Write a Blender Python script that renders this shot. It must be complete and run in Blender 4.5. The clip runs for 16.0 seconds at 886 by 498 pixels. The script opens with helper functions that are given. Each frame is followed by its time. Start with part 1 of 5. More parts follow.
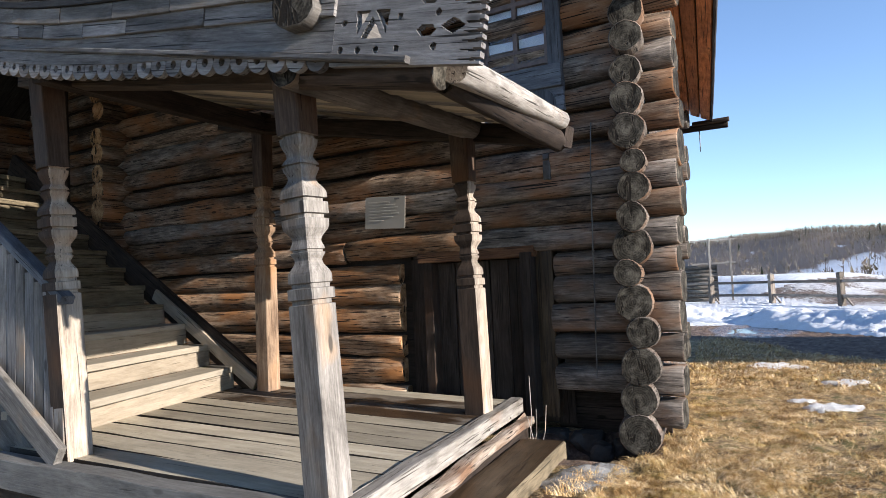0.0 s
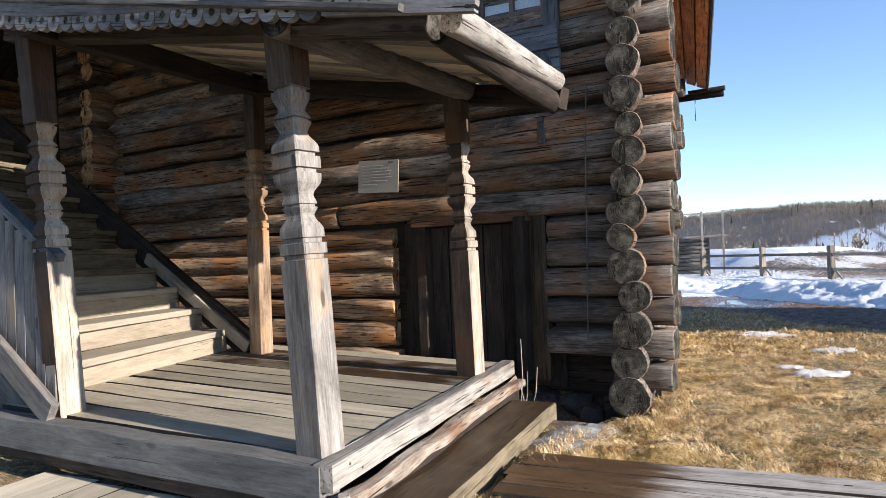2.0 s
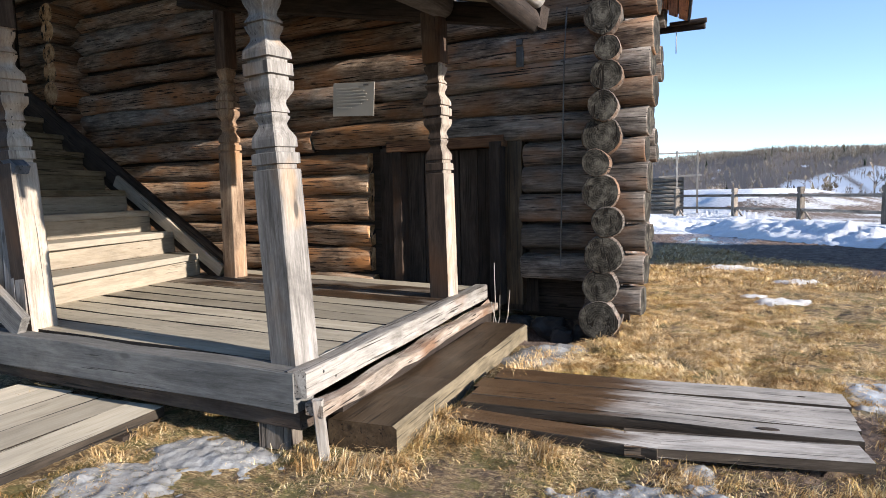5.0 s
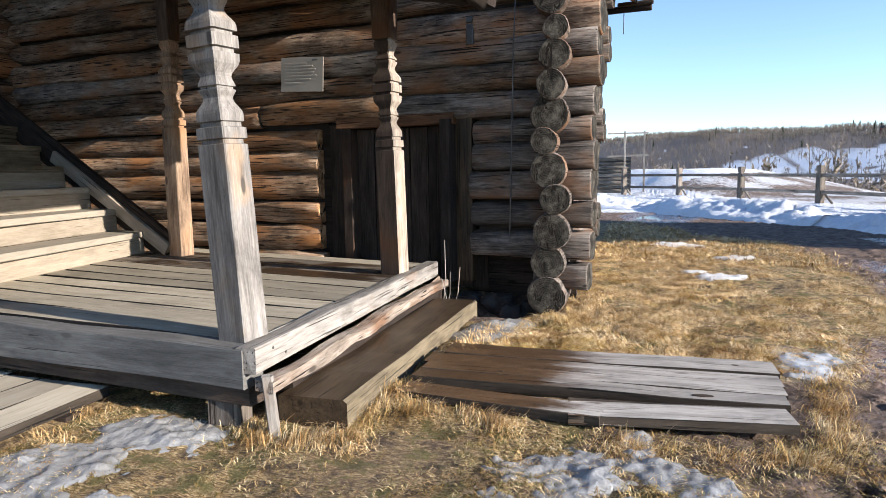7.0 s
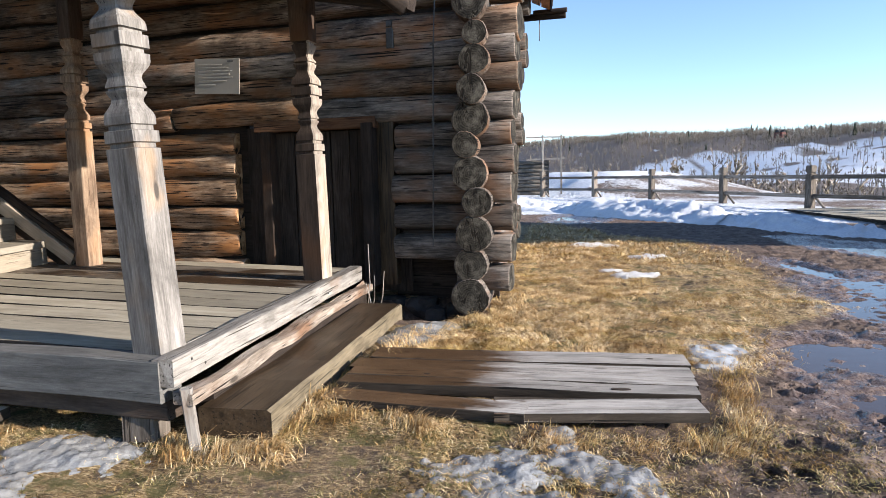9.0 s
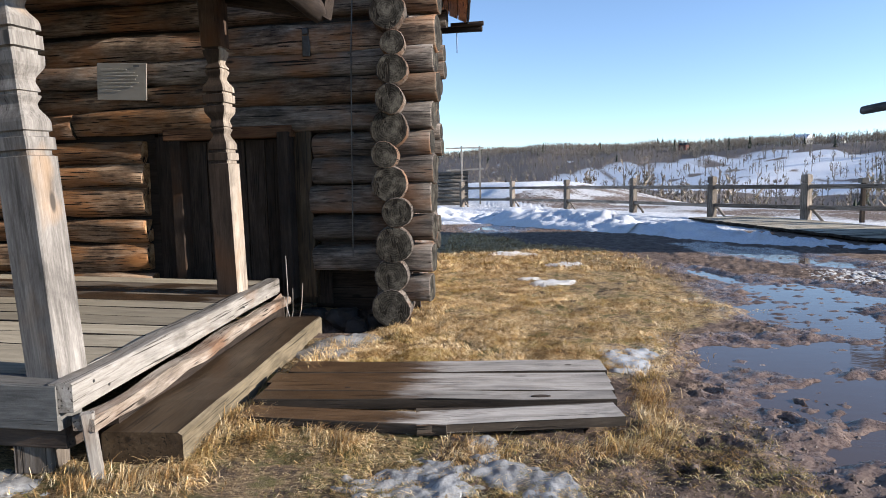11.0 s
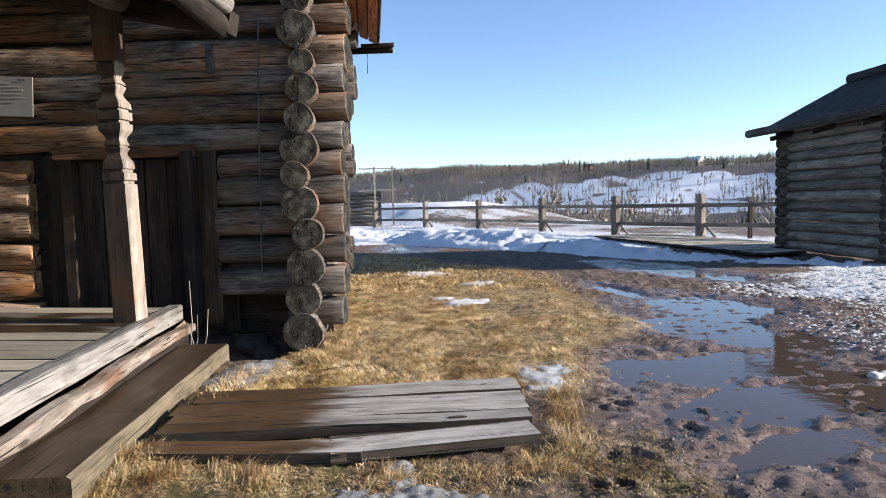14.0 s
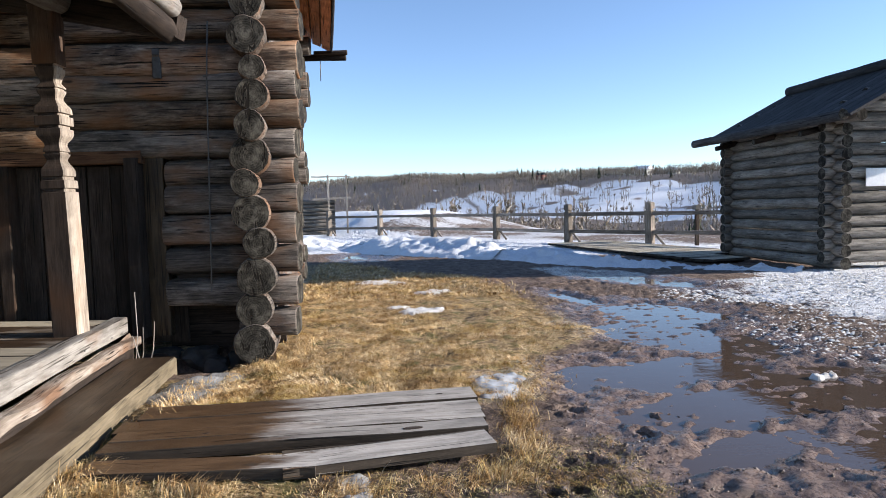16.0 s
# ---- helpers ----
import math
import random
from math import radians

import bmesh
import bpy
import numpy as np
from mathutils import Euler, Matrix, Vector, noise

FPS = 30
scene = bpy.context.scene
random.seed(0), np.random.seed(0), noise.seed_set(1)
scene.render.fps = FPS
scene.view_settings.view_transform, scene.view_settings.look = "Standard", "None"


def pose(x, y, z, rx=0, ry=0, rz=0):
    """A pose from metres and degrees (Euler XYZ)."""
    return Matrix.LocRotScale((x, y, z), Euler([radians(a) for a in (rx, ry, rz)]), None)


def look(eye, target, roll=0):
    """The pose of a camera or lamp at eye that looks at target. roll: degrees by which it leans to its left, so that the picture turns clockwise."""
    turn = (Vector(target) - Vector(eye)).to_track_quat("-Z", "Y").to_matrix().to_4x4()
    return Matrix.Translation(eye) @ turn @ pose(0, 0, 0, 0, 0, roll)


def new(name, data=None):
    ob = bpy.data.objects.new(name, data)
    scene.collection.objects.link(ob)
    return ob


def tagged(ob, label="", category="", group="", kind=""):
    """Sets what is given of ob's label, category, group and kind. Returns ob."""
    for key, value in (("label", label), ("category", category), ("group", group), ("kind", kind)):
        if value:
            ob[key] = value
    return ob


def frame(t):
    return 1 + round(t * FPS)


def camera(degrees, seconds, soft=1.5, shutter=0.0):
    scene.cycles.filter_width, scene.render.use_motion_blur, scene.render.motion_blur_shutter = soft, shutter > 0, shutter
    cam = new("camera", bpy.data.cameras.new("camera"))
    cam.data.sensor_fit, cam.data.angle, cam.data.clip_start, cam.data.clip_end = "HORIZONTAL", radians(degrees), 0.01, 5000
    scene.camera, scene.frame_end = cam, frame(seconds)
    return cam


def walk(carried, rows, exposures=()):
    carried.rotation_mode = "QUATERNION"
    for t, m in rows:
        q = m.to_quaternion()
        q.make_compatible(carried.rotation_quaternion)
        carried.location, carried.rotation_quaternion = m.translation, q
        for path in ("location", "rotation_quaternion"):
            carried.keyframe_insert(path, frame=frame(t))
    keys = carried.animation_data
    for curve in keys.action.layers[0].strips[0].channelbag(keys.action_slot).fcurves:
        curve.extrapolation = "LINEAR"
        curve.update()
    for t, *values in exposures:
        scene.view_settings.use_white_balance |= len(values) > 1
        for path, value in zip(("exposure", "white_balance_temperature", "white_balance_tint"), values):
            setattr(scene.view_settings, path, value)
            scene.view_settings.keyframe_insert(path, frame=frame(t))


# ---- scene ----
cam = camera(68.0, 16.0, soft=0.9)
PATH = [
    (0, (0.610, -0.475, 1.398), (-0.1621, 1.3671, 1.5053), -2.49),
    (0.5, (0.609, -0.463, 1.383), (-0.1607, 1.3808, 1.4692), -2.55),
    (1, (0.612, -0.461, 1.366), (-0.1562, 1.3843, 1.4317), -2.33),
    (1.5, (0.607, -0.468, 1.346), (-0.1560, 1.3805, 1.3917), -2.22),
    (2, (0.605, -0.464, 1.320), (-0.1525, 1.3867, 1.3428), -2.05),
    (2.5, (0.603, -0.464, 1.294), (-0.1475, 1.3900, 1.2747), -2.04),
    (3, (0.600, -0.460, 1.268), (-0.1407, 1.3975, 1.2125), -1.81),
    (3.5, (0.603, -0.461, 1.248), (-0.1285, 1.3985, 1.1622), -1.90),
    (4, (0.601, -0.457, 1.227), (-0.1199, 1.4050, 1.1119), -1.61),
    (6.5, (0.639, -0.494, 1.185), (0.0285, 1.3974, 0.9627), -0.80),
    (7, (0.638, -0.495, 1.185), (0.0840, 1.4123, 0.9527), -0.90),
    (7.5, (0.638, -0.494, 1.185), (0.1472, 1.4311, 0.9570), -0.81),
    (8, (0.638, -0.498, 1.185), (0.2086, 1.4426, 0.9613), -0.98),
    (8.5, (0.636, -0.499, 1.185), (0.2592, 1.4520, 0.9601), -1.17),
    (9, (0.636, -0.503, 1.185), (0.3089, 1.4572, 0.9594), -1.22),
    (11.5, (0.638, -0.475, 1.184), (0.5948, 1.5152, 0.9941), -1.23),
    (12, (0.639, -0.473, 1.183), (0.6298, 1.5190, 1.0032), -1.26),
    (12.5, (0.639, -0.467, 1.183), (0.6750, 1.5258, 1.0131), -1.08),
    (13, (0.641, -0.456, 1.183), (0.7300, 1.5355, 1.0226), -1.14),
    (13.5, (0.640, -0.448, 1.182), (0.7768, 1.5419, 1.0291), -1.29),
    (14, (0.642, -0.439, 1.182), (0.8167, 1.5480, 1.0381), -1.46),
    (14.5, (0.643, -0.434, 1.182), (0.8461, 1.5508, 1.0457), -1.57),
    (15, (0.643, -0.427, 1.181), (0.8823, 1.5546, 1.0523), -1.47),
    (15.5, (0.644, -0.418, 1.182), (0.9211, 1.5586, 1.0554), -1.45),
    (16, (0.645, -0.413, 1.183), (0.9568, 1.5592, 1.0605), -1.50),
]
walk(cam, [(t, look(eye, target, roll)) for t, eye, target, roll in PATH], [(0.0, 1.41, 6300, 13), (4.0, 1.47, 6300, 13), (9.0, 1.44, 6300, 13), (11.5, 1.16, 6300, 13), (12.5, 1.17, 6300, 13), (14.0, 1.23, 6300, 13), (16.0, 1.23, 6300, 13)])
SUN_STRENGTH, SKY_STRENGTH = 4.65, 0.108

# ---------------------------------------------------------------- world, sun
SUN_HEADING, SUN_HEIGHT = 102.8, 17.0  # degrees clockwise from +y, and above the horizon
world = bpy.data.worlds.new("sky")
scene.world = world
world.use_nodes = True
wn = world.node_tree
sky = wn.nodes.new("ShaderNodeTexSky")
sky.sky_type, sky.sun_disc = "NISHITA", False
sky.sun_elevation, sky.sun_rotation = radians(SUN_HEIGHT), radians(SUN_HEADING)
sky.altitude = 2500
sky.air_density, sky.dust_density, sky.ozone_density = 1.0, 0.0, 2.0
wn.links.new(sky.outputs[0], wn.nodes["Background"].inputs[0])
wn.nodes["Background"].inputs[1].default_value = SKY_STRENGTH
sun = new("sun", bpy.data.lights.new("sun", "SUN"))
sun.data.energy, sun.data.angle, sun.data.color = SUN_STRENGTH, radians(0.53), (1.0, 0.915, 0.79)
sh, se = radians(SUN_HEADING), radians(SUN_HEIGHT)
sun.matrix_world = look((math.sin(sh) * math.cos(se) * 60, math.cos(sh) * math.cos(se) * 60, math.sin(se) * 60), (0, 0, 0))


# ---------------------------------------------------------------- materials
def nodes(name):
    mat = bpy.data.materials.new(name)
    mat.use_nodes = True
    nt = mat.node_tree
    return mat, nt, nt.nodes["Principled BSDF"]


def node(nt, kind, **values):
    n = nt.nodes.new(kind)
    for k, v in values.items():
        n.inputs[k.replace("_", " ")].default_value = v
    return n


def ramp(nt, source, *stops):
    r = nt.nodes.new("ShaderNodeValToRGB")
    while len(r.color_ramp.elements) < len(stops):
        r.color_ramp.elements.new(0.5)
    for e, (p, c) in zip(r.color_ramp.elements, stops):
        e.position, e.color = p, (*c, 1) if not isinstance(c, float) else (c, c, c, 1)
    nt.links.new(source, r.inputs[0])
    return r.outputs[0]


def mixed(nt, factor, a, b, kind="MIX"):
    m = nt.nodes.new("ShaderNodeMix")
    m.data_type, m.blend_type = "RGBA", kind
    for sock, v in ((m.inputs[0], factor), (m.inputs[6], a), (m.inputs[7], b)):
        if isinstance(v, (int, float)):
            sock.default_value = v if sock == m.inputs[0] else (v, v, v, 1)
        elif isinstance(v, tuple):
            sock.default_value = (*v, 1)
        else:
            nt.links.new(v, sock)
    return m.outputs[2]


def sums(nt, op, a, b):
    m = nt.nodes.new("ShaderNodeMath")
    m.operation = op
    for sock, v in zip(m.inputs, (a, b)):
        if isinstance(v, (int, float)):
            sock.default_value = v
        else:
            nt.links.new(v, sock)
    return m.outputs[0]


def coords(nt, scale, shift=True):
    """Object coordinates, scaled, and shifted by the object's own random number so that no two pieces look alike."""
    tc = nt.nodes.new("ShaderNodeTexCoord")
    mp = nt.nodes.new("ShaderNodeMapping")
    nt.links.new(tc.outputs["Object"], mp.inputs[0])
    mp.inputs["Scale"].default_value = scale
    if shift:
        info = nt.nodes.new("ShaderNodeObjectInfo")
        v = nt.nodes.new("ShaderNodeVectorMath")
        v.operation = "MULTIPLY"
        nt.links.new(info.outputs["Random"], v.inputs[0])
        v.inputs[1].default_value = (37, 91, 53)
        nt.links.new(v.outputs[0], mp.inputs["Location"])
    return mp.outputs[0]


def noisy(nt, scale, detail=5.0, rough=0.6, at=1.0, shift=True, distortion=0.0):
    n = node(nt, "ShaderNodeTexNoise", Scale=at, Detail=detail, Roughness=rough, Distortion=distortion)
    nt.links.new(coords(nt, scale, shift), n.inputs[0])
    return n.outputs[0]


def bump(nt, p, height, strength, distance):
    b = nt.nodes.new("ShaderNodeBump")
    b.inputs["Strength"].default_value, b.inputs["Distance"].default_value = strength, distance
    nt.links.new(height, b.inputs["Height"])
    nt.links.new(b.outputs[0], p.inputs["Normal"])


def wood(name, dark, mid, pale, rough=0.85, warm=None, warm_from=0.55, grain=60.0, relief=0.5, wet=None, soaked=None, stained=0.35, checks=0.34):
    """Weathered timber with its grain along the piece's own x axis: fine fibres, long checks, blotches and knots."""
    mat, nt, p = nodes(name)
    fibre = noisy(nt, (5.0, grain * 1.3, grain * 1.3), 7, 0.75, distortion=0.25)
    broad = noisy(nt, (1.8, 13.0, 13.0), 7, 0.72, distortion=0.5)
    blot = noisy(nt, (1.7, 3.0, 3.0), 3, 0.55)
    check = noisy(nt, (1.6, 85.0, 85.0), 2, 0.5, distortion=0.3)
    col = ramp(nt, fibre, (0.38, dark), (0.5, mid), (0.63, pale))
    col = mixed(nt, 0.58, col, ramp(nt, broad, (0.36, dark), (0.5, mid), (0.66, pale)))
    stain = noisy(nt, (2.0, 4.5, 4.5), 6, 0.7, distortion=0.6)
    col = mixed(nt, 1.0, col, ramp(nt, stain, (0.38, 1.0 - stained), (0.56, 1.0)), "MULTIPLY")
    if warm:
        col = mixed(nt, ramp(nt, blot, (warm_from - 0.08, 0.0), (warm_from + 0.12, 0.85)), col, mixed(nt, fibre, tuple(0.45 * c for c in warm), warm))
    info = nt.nodes.new("ShaderNodeObjectInfo")
    col = mixed(nt, 1.0, col, ramp(nt, info.outputs["Random"], (0.0, 0.58), (1.0, 1.28)), "MULTIPLY")
    crack = ramp(nt, check, (checks, 0.0), (checks + 0.05, 1.0))
    col = mixed(nt, crack, tuple(0.3 * c for c in dark), col)
    knots = node(nt, "ShaderNodeTexVoronoi", Scale=1.0)
    nt.links.new(coords(nt, (2.2, 6.0, 6.0)), knots.inputs[0])
    col = mixed(nt, ramp(nt, knots.outputs["Distance"], (0.07, 0.85), (0.12, 0.0)), col, tuple(0.6 * c for c in dark))
    rough_out = ramp(nt, blot, (0.3, rough - 0.1), (0.7, min(1.0, rough + 0.08)))
    if wet:
        damp = ramp(nt, blot, (wet - 0.05, 1.0), (wet + 0.05, 0.0))
        col = mixed(nt, damp, col, mixed(nt, 1.0, col, (0.42, 0.33, 0.26), "MULTIPLY"))
        rough_out = mixed(nt, damp, rough_out, 0.32)
    if soaked:  # meltwater has darkened the piece up to this far from its end
        tc = nt.nodes.new("ShaderNodeTexCoord")
        sep = nt.nodes.new("ShaderNodeSeparateXYZ")
        nt.links.new(tc.outputs["Object"], sep.inputs[0])
        reach = sums(nt, "ADD", sep.outputs[0], sums(nt, "MULTIPLY", sums(nt, "SUBTRACT", noisy(nt, (2.2, 9, 9), 6, 0.7), 0.5), 0.9))
        damp = ramp(nt, sums(nt, "DIVIDE", reach, soaked * 2), (0.44, 1.0), (0.56, 0.0))
        col = mixed(nt, damp, col, mixed(nt, 1.0, col, (0.27, 0.175, 0.105), "MULTIPLY"))
        rough_out = mixed(nt, damp, rough_out, 0.35)
    nt.links.new(col, p.inputs["Base Color"])
    nt.links.new(rough_out, p.inputs["Roughness"])
    p.inputs["Specular IOR Level"].default_value = 0.25
    tall = sums(nt, "ADD", sums(nt, "MULTIPLY", fibre, 0.6), sums(nt, "MULTIPLY", crack, 0.6))
    bump(nt, p, tall, relief, 0.006)
    return mat


def end_grain(name, dark, mid, pale):
    """Sawn log end: rings round the piece's x axis, radial checks, grey weathering."""
    mat, nt, p = nodes(name)
    wave = nt.nodes.new("ShaderNodeTexWave")
    wave.wave_type, wave.rings_direction = "RINGS", "X"
    for k, v in (("Scale", 17.0), ("Distortion", 5.0), ("Detail", 3.0), ("Detail Scale", 2.0)):
        wave.inputs[k].default_value = v
    nt.links.new(coords(nt, (0.02, 1, 1), False), wave.inputs[0])
    cell = noisy(nt, (1, 11, 11), 6, 0.7)
    col = mixed(nt, 0.84, ramp(nt, wave.outputs["Fac"], (0.2, dark), (0.8, pale)), ramp(nt, cell, (0.38, dark), (0.5, mid), (0.64, pale)))
    check = noisy(nt, (0.3, 16, 5), 3, 0.6, distortion=0.8)
    crack = ramp(nt, check, (0.40, 0.0), (0.44, 1.0))
    col = mixed(nt, crack, (0.012, 0.010, 0.008), col)
    nt.links.new(col, p.inputs["Base Color"])
    p.inputs["Roughness"].default_value = 0.95
    p.inputs["Specular IOR Level"].default_value = 0.15
    bump(nt, p, sums(nt, "ADD", cell, crack), 0.7, 0.008)
    return mat


def plain(name, colour, rough=0.6, metal=0.0, vary=0.12, scale=18.0):
    mat, nt, p = nodes(name)
    n = noisy(nt, (scale, scale, scale), 5, 0.6)
    col = ramp(nt, n, (0.3, tuple(c * (1 - vary) for c in colour)), (0.7, tuple(min(1, c * (1 + vary)) for c in colour)))
    nt.links.new(col, p.inputs["Base Color"])
    p.inputs["Roughness"].default_value, p.inputs["Metallic"].default_value = rough, metal
    bump(nt, p, n, 0.15, 0.002)
    return mat


LOG = wood("log_wall", (0.040, 0.025, 0.017), (0.195, 0.134, 0.093), (0.47, 0.37, 0.28), warm=(0.32, 0.145, 0.06), warm_from=0.53, grain=46, relief=0.9, stained=0.62, checks=0.36)
LOG_GREY = wood("log_grey", (0.030, 0.026, 0.023), (0.136, 0.114, 0.097), (0.32, 0.28, 0.245), warm=(0.24, 0.125, 0.065), warm_from=0.57, grain=46, relief=0.9, stained=0.5)
LOG_WARM = wood("log_warm", (0.045, 0.024, 0.013), (0.25, 0.155, 0.092), (0.52, 0.39, 0.275), warm=(0.42, 0.18, 0.06), warm_from=0.55, grain=46, relief=0.9, stained=0.55, checks=0.37)
# end grain darkened further because the corner ends catch little sun
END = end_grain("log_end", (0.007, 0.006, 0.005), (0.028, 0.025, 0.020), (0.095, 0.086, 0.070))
END_WARM = end_grain("log_end_warm", (0.12, 0.065, 0.03), (0.30, 0.17, 0.08), (0.46, 0.30, 0.17))
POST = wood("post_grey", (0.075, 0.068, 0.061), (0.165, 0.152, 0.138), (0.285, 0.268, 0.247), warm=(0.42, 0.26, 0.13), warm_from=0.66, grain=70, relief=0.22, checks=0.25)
# POST darkened, so the front faces' shade is in the colour
POST_SHADED = wood("post_grey_shaded", (0.050, 0.043, 0.037), (0.105, 0.094, 0.084), (0.185, 0.17, 0.155), warm=(0.24, 0.15, 0.08), warm_from=0.62, grain=70, relief=0.10, checks=0.27)
# brown wood, deepened for the shade on post fronts and the left jamb
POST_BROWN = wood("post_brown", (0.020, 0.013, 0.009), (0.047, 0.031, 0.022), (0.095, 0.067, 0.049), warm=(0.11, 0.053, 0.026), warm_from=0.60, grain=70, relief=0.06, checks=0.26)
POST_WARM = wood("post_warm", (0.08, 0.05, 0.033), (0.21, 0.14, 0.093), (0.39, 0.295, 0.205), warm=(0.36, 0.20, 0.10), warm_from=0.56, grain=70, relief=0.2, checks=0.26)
DECK = wood("deck_plank", (0.29, 0.25, 0.187), (0.405, 0.355, 0.27), (0.50, 0.445, 0.345), grain=80, relief=0.35, stained=0.16, checks=0.28)
DECK_WET = wood("deck_plank_damp", (0.09, 0.068, 0.052), (0.20, 0.163, 0.127), (0.34, 0.29, 0.235), grain=60, relief=0.4, wet=0.49, stained=0.2)
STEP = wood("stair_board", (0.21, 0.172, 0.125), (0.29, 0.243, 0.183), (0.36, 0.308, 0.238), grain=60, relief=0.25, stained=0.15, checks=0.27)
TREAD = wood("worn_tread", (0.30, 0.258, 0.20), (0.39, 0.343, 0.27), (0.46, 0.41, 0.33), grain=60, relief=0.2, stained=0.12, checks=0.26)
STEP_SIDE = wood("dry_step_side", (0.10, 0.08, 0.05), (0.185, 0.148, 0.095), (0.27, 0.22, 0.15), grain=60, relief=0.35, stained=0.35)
BEAM_WHITE = wood("bleached_beam", (0.15, 0.13, 0.11), (0.31, 0.285, 0.255), (0.45, 0.425, 0.39), grain=50, relief=0.6, warm=(0.24, 0.12, 0.06), warm_from=0.66)
WALKWAY = wood("walkway_plank", (0.26, 0.235, 0.205), (0.39, 0.355, 0.315), (0.49, 0.455, 0.41), grain=75, relief=0.5, soaked=0.86, checks=0.31)
WALKWAY_DRY = wood("dry_walkway_plank", (0.22, 0.20, 0.175), (0.35, 0.32, 0.285), (0.46, 0.425, 0.385), grain=75, relief=0.5, soaked=0.12, checks=0.33)
WET_WOOD = wood("soaked_wood", (0.022, 0.014, 0.008), (0.056, 0.036, 0.020), (0.105, 0.072, 0.043), rough=0.42, grain=55, relief=0.4)
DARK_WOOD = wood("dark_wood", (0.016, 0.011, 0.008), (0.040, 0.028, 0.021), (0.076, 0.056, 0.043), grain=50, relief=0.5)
BROWN_BOARD = wood("brown_board", (0.075, 0.034, 0.018), (0.15, 0.072, 0.036), (0.24, 0.13, 0.068), grain=50, relief=0.4)
CARVED = wood("carved_board", (0.075, 0.07, 0.067), (0.18, 0.17, 0.165), (0.30, 0.29, 0.28), grain=60, relief=0.4)
ROOF_DARK = wood("roof_board", (0.014, 0.014, 0.015), (0.036, 0.036, 0.038), (0.075, 0.075, 0.078), grain=40, relief=0.5)
BARN_LOG = wood("barn_log", (0.075, 0.066, 0.056), (0.20, 0.178, 0.152), (0.33, 0.30, 0.265), grain=30, relief=0.6)
FENCE = wood("fence_wood", (0.10, 0.082, 0.066), (0.22, 0.185, 0.15), (0.34, 0.295, 0.25), grain=30, relief=0.4)
MOSS_STONE = plain("stone", (0.035, 0.033, 0.031), 0.9, vary=0.5, scale=9)
# bleached wood, which also puts sunlight on the posts' sunward faces
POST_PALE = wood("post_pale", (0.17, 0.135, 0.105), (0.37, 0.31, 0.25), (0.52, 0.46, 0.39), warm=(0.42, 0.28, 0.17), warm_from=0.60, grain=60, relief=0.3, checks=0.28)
PALE_PLANK = wood("pale_plank", (0.44, 0.375, 0.275), (0.57, 0.49, 0.365), (0.66, 0.58, 0.45), grain=90, relief=0.3, stained=0.12, checks=0.27)
BEAM_GREY = wood("grey_beam", (0.12, 0.116, 0.108), (0.205, 0.198, 0.186), (0.30, 0.29, 0.272), grain=70, relief=0.4, stained=0.25, checks=0.28)
# near black, so that the seams between planks stay dark
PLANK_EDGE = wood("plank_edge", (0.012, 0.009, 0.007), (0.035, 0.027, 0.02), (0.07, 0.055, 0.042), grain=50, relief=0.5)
BARK = wood("split_log", (0.065, 0.05, 0.039), (0.18, 0.148, 0.119), (0.37, 0.325, 0.28), warm=(0.17, 0.09, 0.05), warm_from=0.58, grain=50, relief=0.8)
CLOD = plain("clod", (0.10, 0.068, 0.05), 0.55, vary=0.6, scale=30)
SOFFIT = wood("soffit_board", (0.16, 0.062, 0.026), (0.42, 0.165, 0.066), (0.56, 0.26, 0.12), grain=40, relief=0.3)
PAPER = plain("notice_board", (0.21, 0.192, 0.165), 0.5, vary=0.08, scale=5)
INK = plain("notice_print", (0.27, 0.252, 0.222), 0.7)
WHITE = plain("white_paint", (0.72, 0.72, 0.72), 0.5, vary=0.06)
IRON = plain("iron", (0.10, 0.095, 0.09), 0.5, 0.8, 0.3)
BLUE_FRAME = wood("window_frame", (0.075, 0.080, 0.092), (0.13, 0.14, 0.16), (0.21, 0.225, 0.25), grain=40, relief=0.3)
PANE_SHEET = plain("curtain", (0.74, 0.79, 0.86), 0.9, vary=0.1, scale=6)
SASH = plain("sash", (0.12, 0.085, 0.075), 0.55, vary=0.3)

glass_mat, nt, p = nodes("glass")
p.inputs["Base Color"].default_value = (1, 1, 1, 1)
p.inputs["Transmission Weight"].default_value, p.inputs["Roughness"].default_value, p.inputs["IOR"].default_value = 1.0, 0.03, 1.45
GLASS = glass_mat

water_mat, nt, p = nodes("puddle_water")
p.inputs["Base Color"].default_value = (0.075, 0.052, 0.038, 1)
p.inputs["Roughness"].default_value, p.inputs["IOR"].default_value = 0.03, 1.33
p.inputs["Specular IOR Level"].default_value = 0.5
bump(nt, p, noisy(nt, (7, 13, 7), 3, 0.6, shift=False), 0.10, 0.01)
WATER = water_mat


